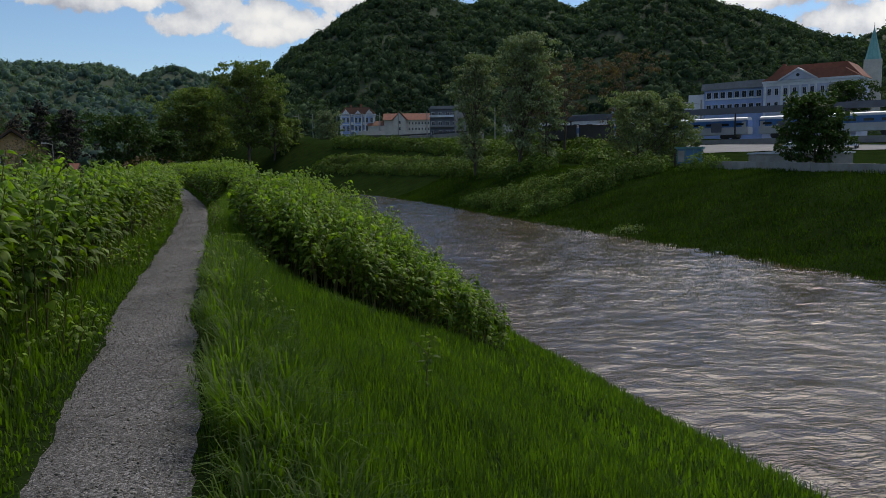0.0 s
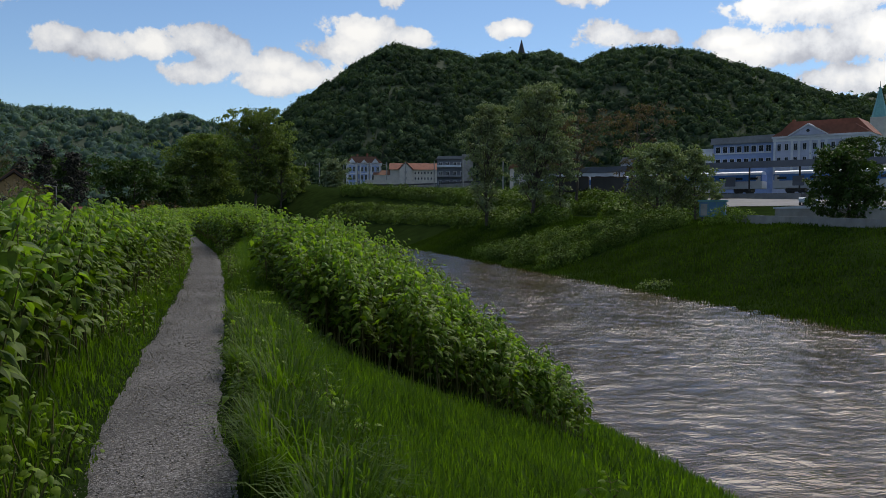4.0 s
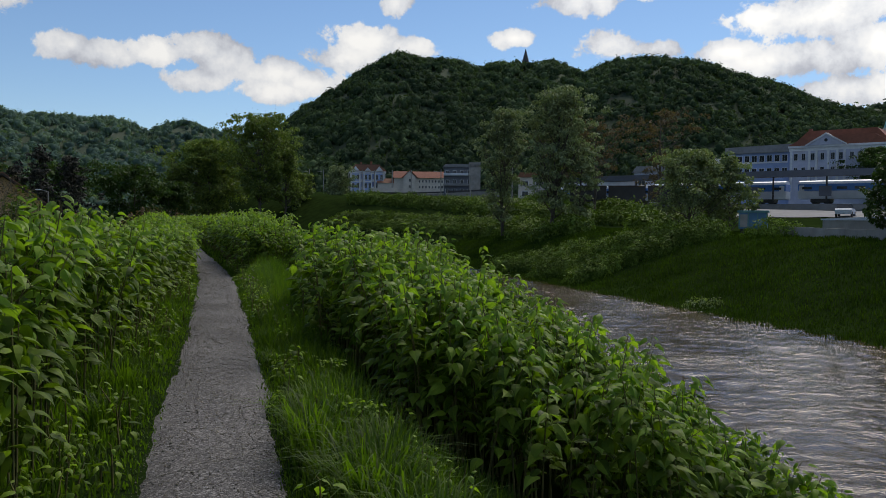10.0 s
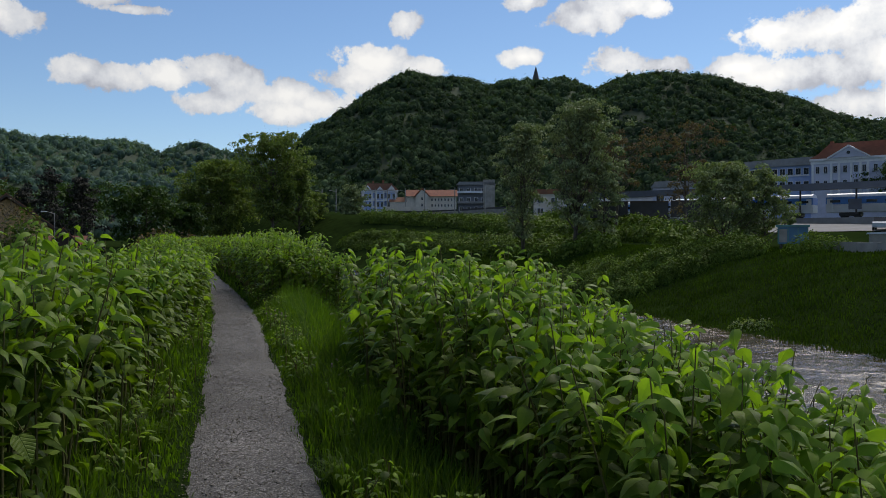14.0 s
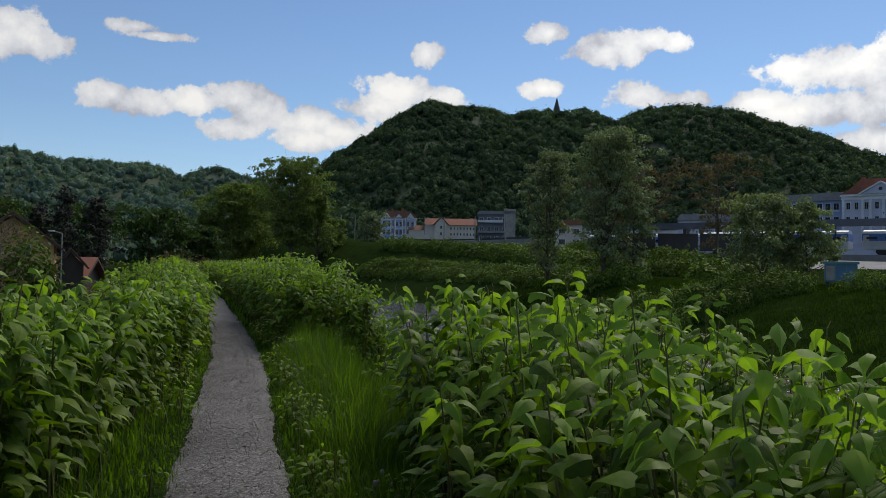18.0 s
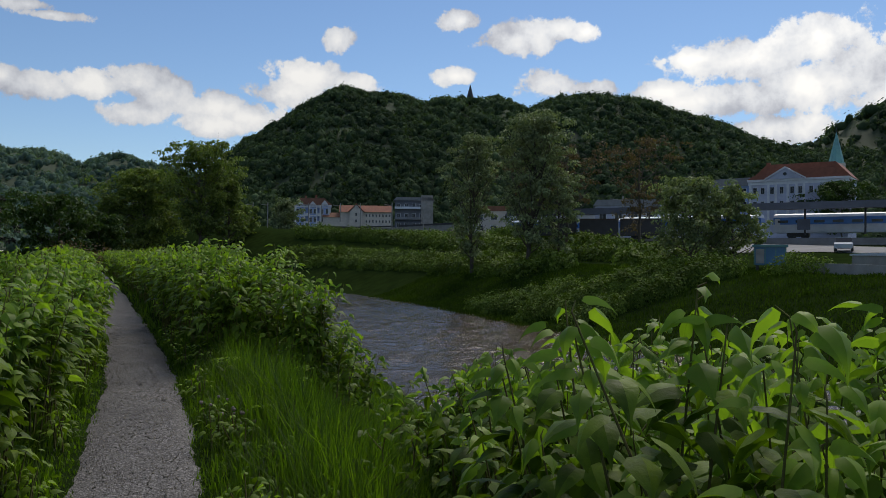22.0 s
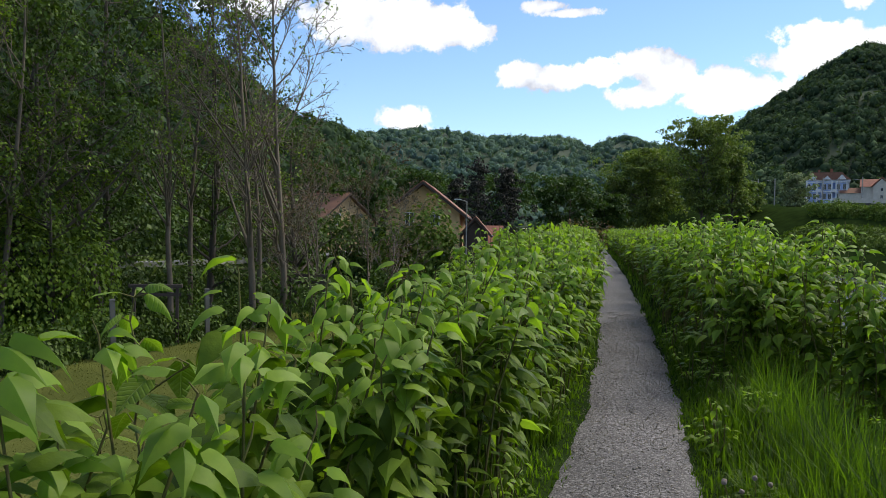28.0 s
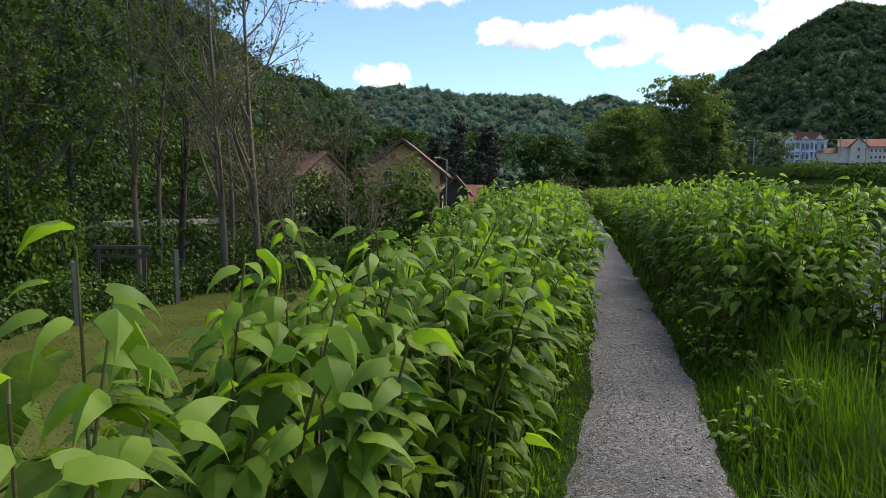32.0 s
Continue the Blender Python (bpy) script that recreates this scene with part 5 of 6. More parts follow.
def station():
    """The long station building: a flat-roofed wing and a middle with a pediment and a red hipped roof."""
    ob = empty("station_building", "pale lilac station building with a red hipped roof", "building", pose(141.5, 172.0, 6.0, 0, 0, -57))
    part("wing_wall", box(-16, -0.3, 0.6, 10, -3, 13.4), M["blue_plaster"], ob)
    part("wing_roof", prism([(-16.6, 13.4), (-0.1, 13.4), (-0.1, 15.2), (-16.6, 14.9)], 0.1, 10.6), M["grey_roof"], ob)
    part("wing_fascia", box(-16.6, -0.1, -0.1, 0.1, 13.2, 13.9), M["grey_roof"], ob)
    for z in (7.6, 10.9):
        part("window_band", box(-15.6, -0.8, 0.42, 0.6, z - 0.35, z - 0.05), M["white_paint"], ob)
        for k in range(8):
            window(ob, -14.7 + k * 1.88, z, 1.35, 1.7, 0.6)
    part("middle_wall", box(0, 22, -0.8, 12, -3, 13.9), M["lilac_plaster"], ob)
    part("cornice", box(-0.3, 22.3, -1.25, 12.3, 13.9, 14.4), M["white_paint"], ob)
    part("frieze", box(-0.12, 22.12, -0.95, -0.8, 13.1, 13.9), M["white_paint"], ob)
    part("middle_roof", prism([(-0.5, 14.4), (22.5, 14.4), (19.0, 18.2), (3.6, 18.2)], 1.5, 12.5), M["red_tile"], ob)
    part("front_roof", prism([(-0.5, 14.42), (22.5, 14.42), (19.0, 16.6), (3.6, 16.6)], -1.0, 1.45), M["red_tile"], ob)
    part("pediment", prism([(4.4, 14.4), (12.6, 14.4), (8.5, 16.9)], -1.5, 2.4), M["lilac_plaster"], ob)
    for k in (-1, 1):
        part("pediment_cornice", prism([(8.5, 16.9), (8.5 + k * 4.6, 14.2), (8.5 + k * 4.6, 14.55), (8.5, 17.3)], -1.8, 2.4), M["white_paint"], ob)
    part("round_window", rod((8.5, -1.6, 15.5), (8.5, -1.48, 15.5), 0.4, sides=16), M["dark_pane"], ob)
    for x in (0.4, 4.6, 6.3, 9.0, 11.0, 12.6, 17.2, 21.6):
        part("pilaster", box(x - 0.25, x + 0.25, -1.05, -0.8, 3, 13.1, 0.03), M["white_paint"], ob)
    for x in (1.5, 3.3, 5.45, 7.65, 10.0, 11.8, 14.2, 16.0, 18.4, 20.4):
        for z in (7.4, 10.8):
            window(ob, x, z, 0.95, 1.7, -0.8)
    part("chimney", box(2.5, 3.3, 6, 7, 15, 19.2, 0.03), M["red_tile"], ob)
    part("side_block", box(-21, -16.7, 2, 9, -3, 12.4), M["white_paint"], ob)


station()


def pale_block(m, label, w, deep, h, n, floors, wall, roof="grey_roof", name="pale_building", rise=1.4):
    ob = empty(name, label, "building", m)
    part("wall", box(-w / 2, w / 2, 0, deep, -3, h), M[wall], ob)
    part("roof", prism([(-w / 2 - 0.5, h), (w / 2 + 0.5, h), (w / 2 - 0.5, h + rise), (-w / 2 + 0.5, h + rise)], -0.5, deep + 0.5), M[roof], ob)
    for k in range(n):
        for f in range(floors):
            window(ob, -w / 2 + (k + 0.5) * w / n, 0.9 + f * (h - 0.5) / floors, w / n * 0.5, (h - 0.5) / floors * 0.52)
    return ob


def far(az, d, z):
    """A pose at a heading and distance from the middle of the walk, with -y looking back at it."""
    return pose(EYE.x + d * math.sin(radians(az)), EYE.y + d * math.cos(radians(az)), z, 0, 0, -az)


pale_block(far(28.6, 205, 5.4), "low whitish freight building with a grey roof", 24, 12, 6.2, 7, 2, "white_paint")
pale_block(far(33.4, 190, 5.0), "pale lilac house half hidden by trees", 14, 10, 8.0, 4, 2, "lilac_plaster")
pale_block(far(25.4, 230, 7.5), "pale building with a brown roof behind the poplars", 20, 12, 6.5, 5, 2, "pale_plaster", "brown_tile")
pale_block(far(37.6, 235, 6.5), "pale building beside the station wing", 16, 10, 9.5, 4, 3, "white_paint")
M_BLOCK = pale_block(far(18.75, 245, 8.6), "modern dark grey apartment block with a slanted roof", 11.5, 12, 9.2, 5, 3, "slate_wall", name="apartment_block", rise=1.0)
part("stair_tower", box(2.2, 5.8, -0.5, 3, -3, 10.8), M["concrete"], M_BLOCK)
part("balcony_strip", box(-5.8, 2.0, -1.0, 0, 6.6, 7.3), M["train_white"], M_BLOCK)
part("balcony_strip", box(-5.8, 2.0, -1.0, 0, 3.4, 4.1), M["grey_roof"], M_BLOCK)
for dz, r in ((0, 5.5),):
    steeple = empty("church_steeple", "slim pale green copper church spire", "steeple", far(47.15, 352, 22.5))
    part("tower", box(-3.2, 3.2, -3.2, 3.2, -6, 16), M["pale_plaster"], steeple)
    part("spire", rod((0, 0, 16), (0, 0, 28.5), 3.0, 0.12, 8), M["teal_copper"], steeple)
    part("cross", rod((0, 0, 28), (0, 0, 30.5), 0.12, 0.08), M["dark_metal"], steeple)


def villa():
    ob = empty("blue_villa", "blue and white villa with a red-brown mansard roof", "villa", far(11.75, 430, 17.6))
    part("wall", box(-9.6, 9.6, 0, 14, -3, 9.2), M["blue_plaster"], ob)
    part("eave_board", box(-10.2, 10.2, -0.6, 14.6, 9.2, 9.7), M["white_paint"], ob)
    part("roof", prism([(-10.4, 9.7), (10.4, 9.7), (6.4, 13.2), (-6.4, 13.2)], -0.8, 14.8), M["villa_roof"], ob)
    part("roof_ridge", box(-6.5, 6.5, 3.5, 10.5, 13.2, 13.6), M["dark_wood"], ob)
    for x, w in ((-6.4, 5.0), (0.2, 4.4), (6.4, 5.0)):
        bay = part("bay", box(x - w / 2, x + w / 2, -1.6, 0, -3, 9.0), M["blue_plaster"], ob)
        part("bay_gable", prism([(x - w / 2 - 0.4, 9.75), (x + w / 2 + 0.4, 9.75), (x, 13.4 if x > 1 or x < -1 else 12.4)], -2.0, 3), M["villa_roof"], bay)
        part("gable_front", prism([(x - w / 2 + 0.5, 9.75), (x + w / 2 - 0.5, 9.75), (x, 12.2 if x > 1 or x < -1 else 11.6)], -2.08, -2.0), M["white_paint"], bay)
        for z in (0.4, 4.9):
            for dx in (-w / 4, w / 4):
                window(ob, x + dx, z, 1.5, 2.7, -1.6)
        for dx in (-w / 2 + 0.25, w / 2 - 0.25):
            part("corner_stone", box(x + dx - 0.4, x + dx + 0.4, -1.75, -1.6, -3, 9.0), M["white_paint"], bay)
    for z in (3.7, 8.3):
        part("cornice", box(-10, 10, -1.95, 0, z, z + 0.5), M["white_paint"], ob)
    for z in (0.0, 4.2):
        part("balcony", box(-3.6, -2.3, -1.9, -0.2, z, z + 1.0), M["white_paint"], ob)
        part("balcony", box(2.6, 3.8, -1.9, -0.2, z, z + 1.0), M["white_paint"], ob)
    for x in (-9.3, 9.3):
        part("corner_stone", box(x - 0.4, x + 0.4, -0.18, 0, -3, 9.2), M["white_paint"], ob)
    part("chimney", box(1.5, 2.6, 6, 7.2, 13, 15.4), M["red_tile"], ob)
    part("chimney", box(-4.0, -3.0, 6, 7.2, 13, 15.0), M["red_tile"], ob)


villa()


def long_house():
    ob = empty("farmhouse", "long cream house with an orange-red tiled roof", "house", far(15.45, 425, 17.2))
    part("wall", box(-13, 14, 0, 10, -3, 6.6), M["pale_plaster"], ob)
    part("roof", prism([(-1.0, 6.4), (11.0, 6.4), (5.0, 10.2)], -14.6, 13.6), M["red_tile"], ob).rotation_euler = (0, 0, math.pi / 2)
    g = part("gable_front", prism([(-8, -3), (-1, -3), (-1, 6.4), (-4.5, 10), (-8, 6.4)], -2.5, 5), M["pale_plaster"], ob)
    for k in (-1, 1):
        part("gable_roof", prism([(-4.5, 10.4), (-4.5 + k * 4.3, 6.0), (-4.5 + k * 4.3, 6.5), (-4.5, 10.9)], -3, 6), M["red_tile"], g)
    for k in range(8):
        for z in (0.8, 3.9):
            window(ob, 0.8 + k * 1.75, z, 0.9, 1.4)
    for z in (0.8, 4.2):
        window(ob, -4.5, z, 1.1, 1.6, -2.5)
    part("side_wing", box(-22, -13, 1, 9, -3, 3.6), M["pale_plaster"], ob)
    part("wing_roof", prism([(0.5, 3.5), (9.5, 3.5), (5, 6.2)], 13, 22.4), M["brown_tile"], ob).rotation_euler = (0, 0, math.pi / 2)


long_house()


def railway():
    """The embankment wall of the railway, its poles, and a flat wagon."""
    for az0, az1, d0, d1, z in [(6.5, 9.5, 300, 290, 8.0), (9.5, 13, 290, 272, 8.2), (13, 17, 272, 250, 8.4), (17, 21.5, 250, 222, 8.4)]:
        a, b = far(az0, d0, z).translation, far(az1, d1, z).translation
        ob = empty("railway_wall", "low grey wall along the railway embankment", "wall", pose(a.x, a.y, a.z, 0, 0, math.degrees(math.atan2(b.y - a.y, b.x - a.x))), "railway wall")
        part("wall_run", box(0, (b - a).length, -0.3, 0.3, -3.5, 1.3), M["concrete"], ob)
        part("rail_fence", box(0, (b - a).length, -0.05, 0.05, 1.4, 1.9), M["dark_metal"], ob)
    for az, d in [(7.6, 285), (8.6, 282), (10.4, 278), (11.4, 275), (12.3, 272), (13.6, 268), (15.0, 262), (17.2, 245), (19.4, 232), (22.5, 205), (26.0, 180), (33.0, 165), (38, 160)]:
        p = far(az, d, 0).translation
        z = float(ground_z(p.x, p.y))
        ob = empty("catenary_pole", "tall pale grey railway catenary pole", "pole", pose(p.x, p.y, z, 0, 0, -az), "catenary poles")
        part("mast", rod((0, 0, -1), (0, 0, 8.5), 0.22, 0.15), M["concrete"], ob)
        part("bracket", rod((0, 0, 7.6), (-2.4, 0, 7.9), 0.06), M["concrete"], ob)
    flat = empty("flat_wagon", "pinkish railway wagon on the embankment", "wagon", far(13.0, 262, 9.6))
    part("load", box(-4.6, 4.6, -1.2, 1.2, 0.7, 2.1, 0.05), M["pale_plaster"], flat)
    part("chassis", box(-4.9, 4.9, -1.3, 1.3, 0.2, 0.7, 0.03), M["dark_metal"], flat)
    dark = empty("freight_wagon", "dark freight wagons behind the bushes", "wagon", far(31.0, 128, 4.0))
    for k in range(3):
        b = part("wagon_box", box(-9 + k * 6.2, -3.2 + k * 6.2, -1.4, 1.4, 0.6, 3.1, 0.06), M["dark_metal"], dark)
        part("wagon_rim", box(-9.05 + k * 6.2, -3.15 + k * 6.2, -1.46, 1.46, 2.9, 3.15, 0.02), M["dark_wood"], b)


railway()


def chapel():
    ob = empty("hilltop_chapel", "small chapel with a dark pointed spire on the hilltop", "chapel", far(23.1, 850, 157))
    part("tower", box(-3.6, 3.6, -3.6, 3.6, -20, 10), M["pale_plaster"], ob)
    part("spire", rod((0, 0, 10), (0, 0, 27), 4.6, 0.2, 8), M["dark_metal"], ob)
    part("nave", box(-18, -3.6, -4, 4, -20, 5), M["pale_plaster"], ob)
    part("nave_roof", prism([(-4.6, 5), (4.6, 5), (0, 11)], 3.6, 18.5), M["red_tile"], ob).rotation_euler = (0, 0, math.pi / 2)


chapel()


def parked_car(m, label, paint):
    ob = empty("parked_car", label, "car", m, "parked cars")
    part("body", prism([(-2.1, 0.35), (2.1, 0.35), (2.15, 0.75), (1.2, 0.95), (-1.9, 0.98), (-2.15, 0.8)], -0.85, 0.85), M[paint], ob)
    part("cabin", prism([(-1.7, 0.96), (0.9, 0.94), (0.35, 1.45), (-1.3, 1.48)], -0.74, 0.74), M["dark_pane"], ob)
    part("roof", box(-1.28, 0.33, -0.73, 0.73, 1.46, 1.52, 0.02), M[paint], ob)
    for x in (-1.35, 1.35):
        for sy in (-0.8, 0.8):
            w = part("wheel", rod((x, sy - 0.1, 0.32), (x, sy + 0.1, 0.32), 0.32, sides=16), M["dark_metal"], ob)
            part("rim", rod((x, sy - 0.11, 0.32), (x, sy + 0.11, 0.32), 0.19, sides=12), M["concrete"], w)
    for sy in (-0.6, 0.6):
        part("headlight", box(2.08, 2.16, sy - 0.18, sy + 0.18, 0.6, 0.74, 0.01), M["white_paint"], ob)


for x, y, rz, paint, lab in [(74, 75, 40, "train_white", "white car parked by the platform"), (79, 70, 40, "grey_roof", "grey car parked by the platform"), (70.5, 81, 40, "train_white", "white van-like car near the bushes")]:
    parked_car(pose(x, y, float(ground_z(x, y)), 0, 0, rz), lab, paint)


def paved_lot():
    """The paved yard before the platform, a sheet that lies on the ground."""
    xs, ys = np.linspace(62, 92, 16), np.linspace(58, 108, 26)
    X, Y = np.meshgrid(xs, ys)
    X = X + (105 - Y) * 0.28
    V = np.stack([X, Y, ground_z(X, Y) + 0.06], -1).reshape(-1, 3)
    i = np.arange(len(V)).reshape(len(ys), len(xs))
    F = np.stack([i[:-1, :-1], i[:-1, 1:], i[1:, 1:], i[1:, :-1]], -1).reshape(-1, 4)
    tagged(new("pavement", fast_mesh("pavement", V, F, M["tarmac"], smooth=True)), "pale paved yard in front of the platform", "pavement", kind="structure")


paved_lot()


# ---- single plants along the path, leaf by leaf ----
def veined(name, colour, colour2, light):
    """A leaf surface with a pale midrib and side veins in relief; the leaf lies along x, one unit long."""
    m = bpy.data.materials.new(name)
    m.use_nodes = True
    n = Nodes(m.node_tree)
    at = n.add("TexCoord").outputs["Object"]
    xyz = n.add("SeparateXYZ", Vector=at).outputs
    side = n.math("ABSOLUTE", xyz[1])
    wave = n.math("SINE", n.math("MULTIPLY", n.math("SUBTRACT", xyz[0], n.math("MULTIPLY", side, 0.75)), 46.0))
    vein = n.math("POWER", n.math("MULTIPLY_ADD", wave, 0.5, 0.5), 5.0)
    rib = n.math("SUBTRACT", 1.0, n.math("MINIMUM", n.math("MULTIPLY", side, 45.0), 1.0))
    line = n.math("MAXIMUM", n.math("MULTIPLY", vein, 0.3), rib)
    grain = n.noise(at, 7.0, 4)
    col = n.mix(grain, rgb(colour2), rgb(colour))
    col = n.mix(1.0, col, n.ramp(n.add("ObjectInfo").outputs["Random"], [(0.0, (0.72, 0.75, 0.7)), (1.0, (1.28, 1.22, 1.1))]), "MULTIPLY")
    col = n.mix(n.math("MULTIPLY", line, 0.45), col, (0.24, 0.33, 0.1, 1))
    surf = n.add("BsdfPrincipled", Base_Color=col, Roughness=0.5, Specular_IOR_Level=0.16)
    n.set(surf, Normal=n.add("Bump", Strength=0.7, Distance=0.012, Height=n.math("SUBTRACT", n.math("MULTIPLY", grain, 0.4), line)).outputs[0])
    t = n.add("BsdfTranslucent", Color=n.mix(1.0, col, (1.95, 2.25, 0.6, 1), "MULTIPLY"))
    n.add("OutputMaterial", Surface=n.add("MixShader", Fac=light, i1=surf.outputs[0], i2=t.outputs[0]).outputs[0])
    return m


M["veined_leaf"] = veined("veined_leaf", (0.115, 0.182, 0.017), (0.05, 0.088, 0.009), 0.26)
M["veined_young"] = veined("veined_young", (0.165, 0.25, 0.03), (0.1, 0.17, 0.02), 0.36)



def leaf_mesh(name, mat, curl, droop, fold, rolled=0.0, rows=11):
    """A heart-shaped pointed leaf, one metre long along +x, with a sunken midrib, wavy rim and drooping tip."""
    V, F = [], []
    for k in range(rows):
        t = k / (rows - 1)
        w = float(lerp(t, [0, 0.06, 0.18, 0.36, 0.56, 0.74, 0.88, 0.95, 1], [0.15, 0.28, 0.355, 0.34, 0.255, 0.145, 0.06, 0.022, 0]))
        x0 = t - 0.5 * droop * t ** 2 * 0.25
        z0 = -droop * t ** 2 * 0.5 + 0.03 * math.sin(t * 3.1)
        for j, s in enumerate((-1, -0.5, 0, 0.5, 1)):
            a = abs(s)
            back = -0.07 * a * (1 if k == 0 else 0)
            z = z0 + fold * a * w - curl * a * a * w + 0.02 * math.sin(11 * t + 5 * s) * a
            y = s * w * (1 - rolled * a)
            V.append((x0 + back, y, z - rolled * a * a * w * 0.55))
    for k in range(rows - 1):
        for j in range(4):
            F.append((k * 5 + j, k * 5 + j + 5, k * 5 + j + 6, k * 5 + j + 1))
    return fast_mesh(name, V, F, M[mat], smooth=True)


BIG = [leaf_mesh("broad_leaf", "veined_leaf", 0.1, 0.3, 0.1), leaf_mesh("broad_leaf", "veined_leaf", 0.2, 0.5, -0.1), leaf_mesh("broad_leaf", "veined_leaf", 0.05, 0.2, 0.22), leaf_mesh("broad_leaf", "veined_leaf", 0.25, 0.4, 0.2), leaf_mesh("broad_leaf", "veined_young", 0.15, 0.5, -0.15)]
YOUNG = [leaf_mesh("new_leaf", "veined_young", 0.2, 0.6, -0.12, 0.25), leaf_mesh("new_leaf", "veined_young", 0.4, 0.9, -0.2, 0.5), leaf_mesh("new_leaf", "veined_young", 0.1, 0.45, 0.1, 0.12)]
plant_rng = random.Random(11)


def knotweed_plant(x, y, top, lean=(0.0, 0.0), size=0.2, label="tall knotweed stem with broad drooping green leaves"):
    r = plant_rng
    z = float(ground_z(x, y))
    h = max(0.5, top - z)
    size *= 0.62
    ob = empty("knotweed_plant", label, "plant", pose(x, y, z - 0.02), "knotweed plants by the path")
    zig = r.uniform(0, 6.28)
    nodes = max(7, int(h / 0.095))
    spine = []
    for k in range(nodes + 1):
        t = k / nodes
        kink = 0.011 * (-1) ** k * (0.4 + t)
        spine.append(np.array((lean[0] * t ** 1.6 + kink * math.cos(zig), lean[1] * t ** 1.6 + kink * math.sin(zig), h * t * (1 - 0.06 * t))))
    A, B, R0, R1 = [], [], [], []
    for k in range(nodes):
        A.append(spine[k]), B.append(spine[k + 1])
        R0.append(0.0105 * (1 - 0.8 * k / nodes)), R1.append(0.0105 * (1 - 0.8 * (k + 1) / nodes))
    put = []

    def leaf_at(p, yaw, t, young):
        stalk = r.uniform(0.03, 0.08) if young else r.uniform(0.03, 0.07)
        q = p + np.array((math.cos(yaw) * stalk, math.sin(yaw) * stalk, stalk * r.uniform(0.2, 0.8)))
        A.append(p), B.append(q), R0.append(0.0028), R1.append(0.0018)
        put.append((q, yaw, young, t))

    for k in range(max(1, int(nodes * 0.22)), nodes + 1):
        t = k / nodes
        p, yaw = spine[k], zig + k * math.pi + r.gauss(0, 0.35)
        if t > 0.86:
            for m in range(2 if k < nodes else 4):
                leaf_at(p, yaw + m * 2.1 + r.gauss(0, 0.4), t, True)
            continue
        leaf_at(p, yaw, t, False)
        if 0.3 < t and r.random() < 0.75:
            # a short side shoot with leaves of its own
            reach = r.uniform(0.12, 0.3) * (1.15 - 0.6 * t)
            way = np.array((math.cos(yaw + 0.5), math.sin(yaw + 0.5), 0.7))
            A.append(p), B.append(p + way * reach), R0.append(0.005), R1.append(0.0025)
            for m, f in enumerate((0.4, 0.7, 0.9, 1.0)):
                leaf_at(p + way * reach * f, yaw + 0.5 + (m - 1) * 1.5 + r.gauss(0, 0.3), t, f == 1.0 and t > 0.5)
    V, F = prisms(np.array(A), np.array(B), np.array(R0), np.array(R1), 6)
    part("stem", fast_mesh("stem", V, F, M["stem"], smooth=True), None, ob)
    for q, yaw, young, t in put:
        leaf = part("leaf", r.choice(YOUNG if young else BIG), None, ob)
        s = size * (r.uniform(0.55, 0.95) if young else r.uniform(0.7, 1.15))
        tilt = r.gauss(0.22, 0.32) if young else (r.gauss(0.8, 0.25) if r.random() < 0.35 else r.gauss(0.25, 0.24))
        leaf.matrix_local = Matrix.Translation(q) @ Matrix.Rotation(yaw, 4, "Z") @ Matrix.Rotation(tilt, 4, "Y") @ Matrix.Rotation(r.gauss(0, 0.25), 4, "X") @ Matrix.Diagonal((s, s, s, 1))


for x, y, top, lx, ly, size in [(1.42, 16.25, 1.46, 0.05, 0.05, 0.26), (1.62, 16.9, 1.3, 0.1, 0.0, 0.24), (1.5, 17.5, 1.42, 0.05, 0.1, 0.22), (1.86, 17.9, 1.4, 0.1, 0, 0.21), (1.84, 18.3, 1.4, 0.1, 0.05, 0.22), (2.05, 18.9, 1.3, 0.1, 0, 0.2),
                                (1.6, 19.4, 1.2, 0, 0.1, 0.2), (1.75, 20.9, 1.28, 0.05, 0.05, 0.22), (1.95, 20.4, 1.15, 0.15, 0, 0.2), (2.2, 21.4, 1.2, 0.1, 0.05, 0.21), (1.88, 22.0, 1.05, 0.05, 0.1, 0.2), (2.3, 21.9, 0.95, 0.1, 0, 0.2), (2.1, 14.1, 0.75, 0.1, -0.1, 0.19),
                                (1.7, 14.6, 1.05, -0.05, -0.1, 0.19), (1.9, 13.6, 0.7, 0.1, -0.1, 0.18), (2.7, 13.0, 0.2, 0.1, -0.1, 0.18), (2.6, 15.4, 0.85, 0.15, 0, 0.2), (-1.4, 13.1, 1.45, -0.05, 0.05, 0.2), (-1.45, 15.2, 1.4, 0.1, 0, 0.21), (-1.5, 17.8, 1.35, 0.1, 0.1, 0.21)]:
    knotweed_plant(x, y, top, (lx, ly), size)
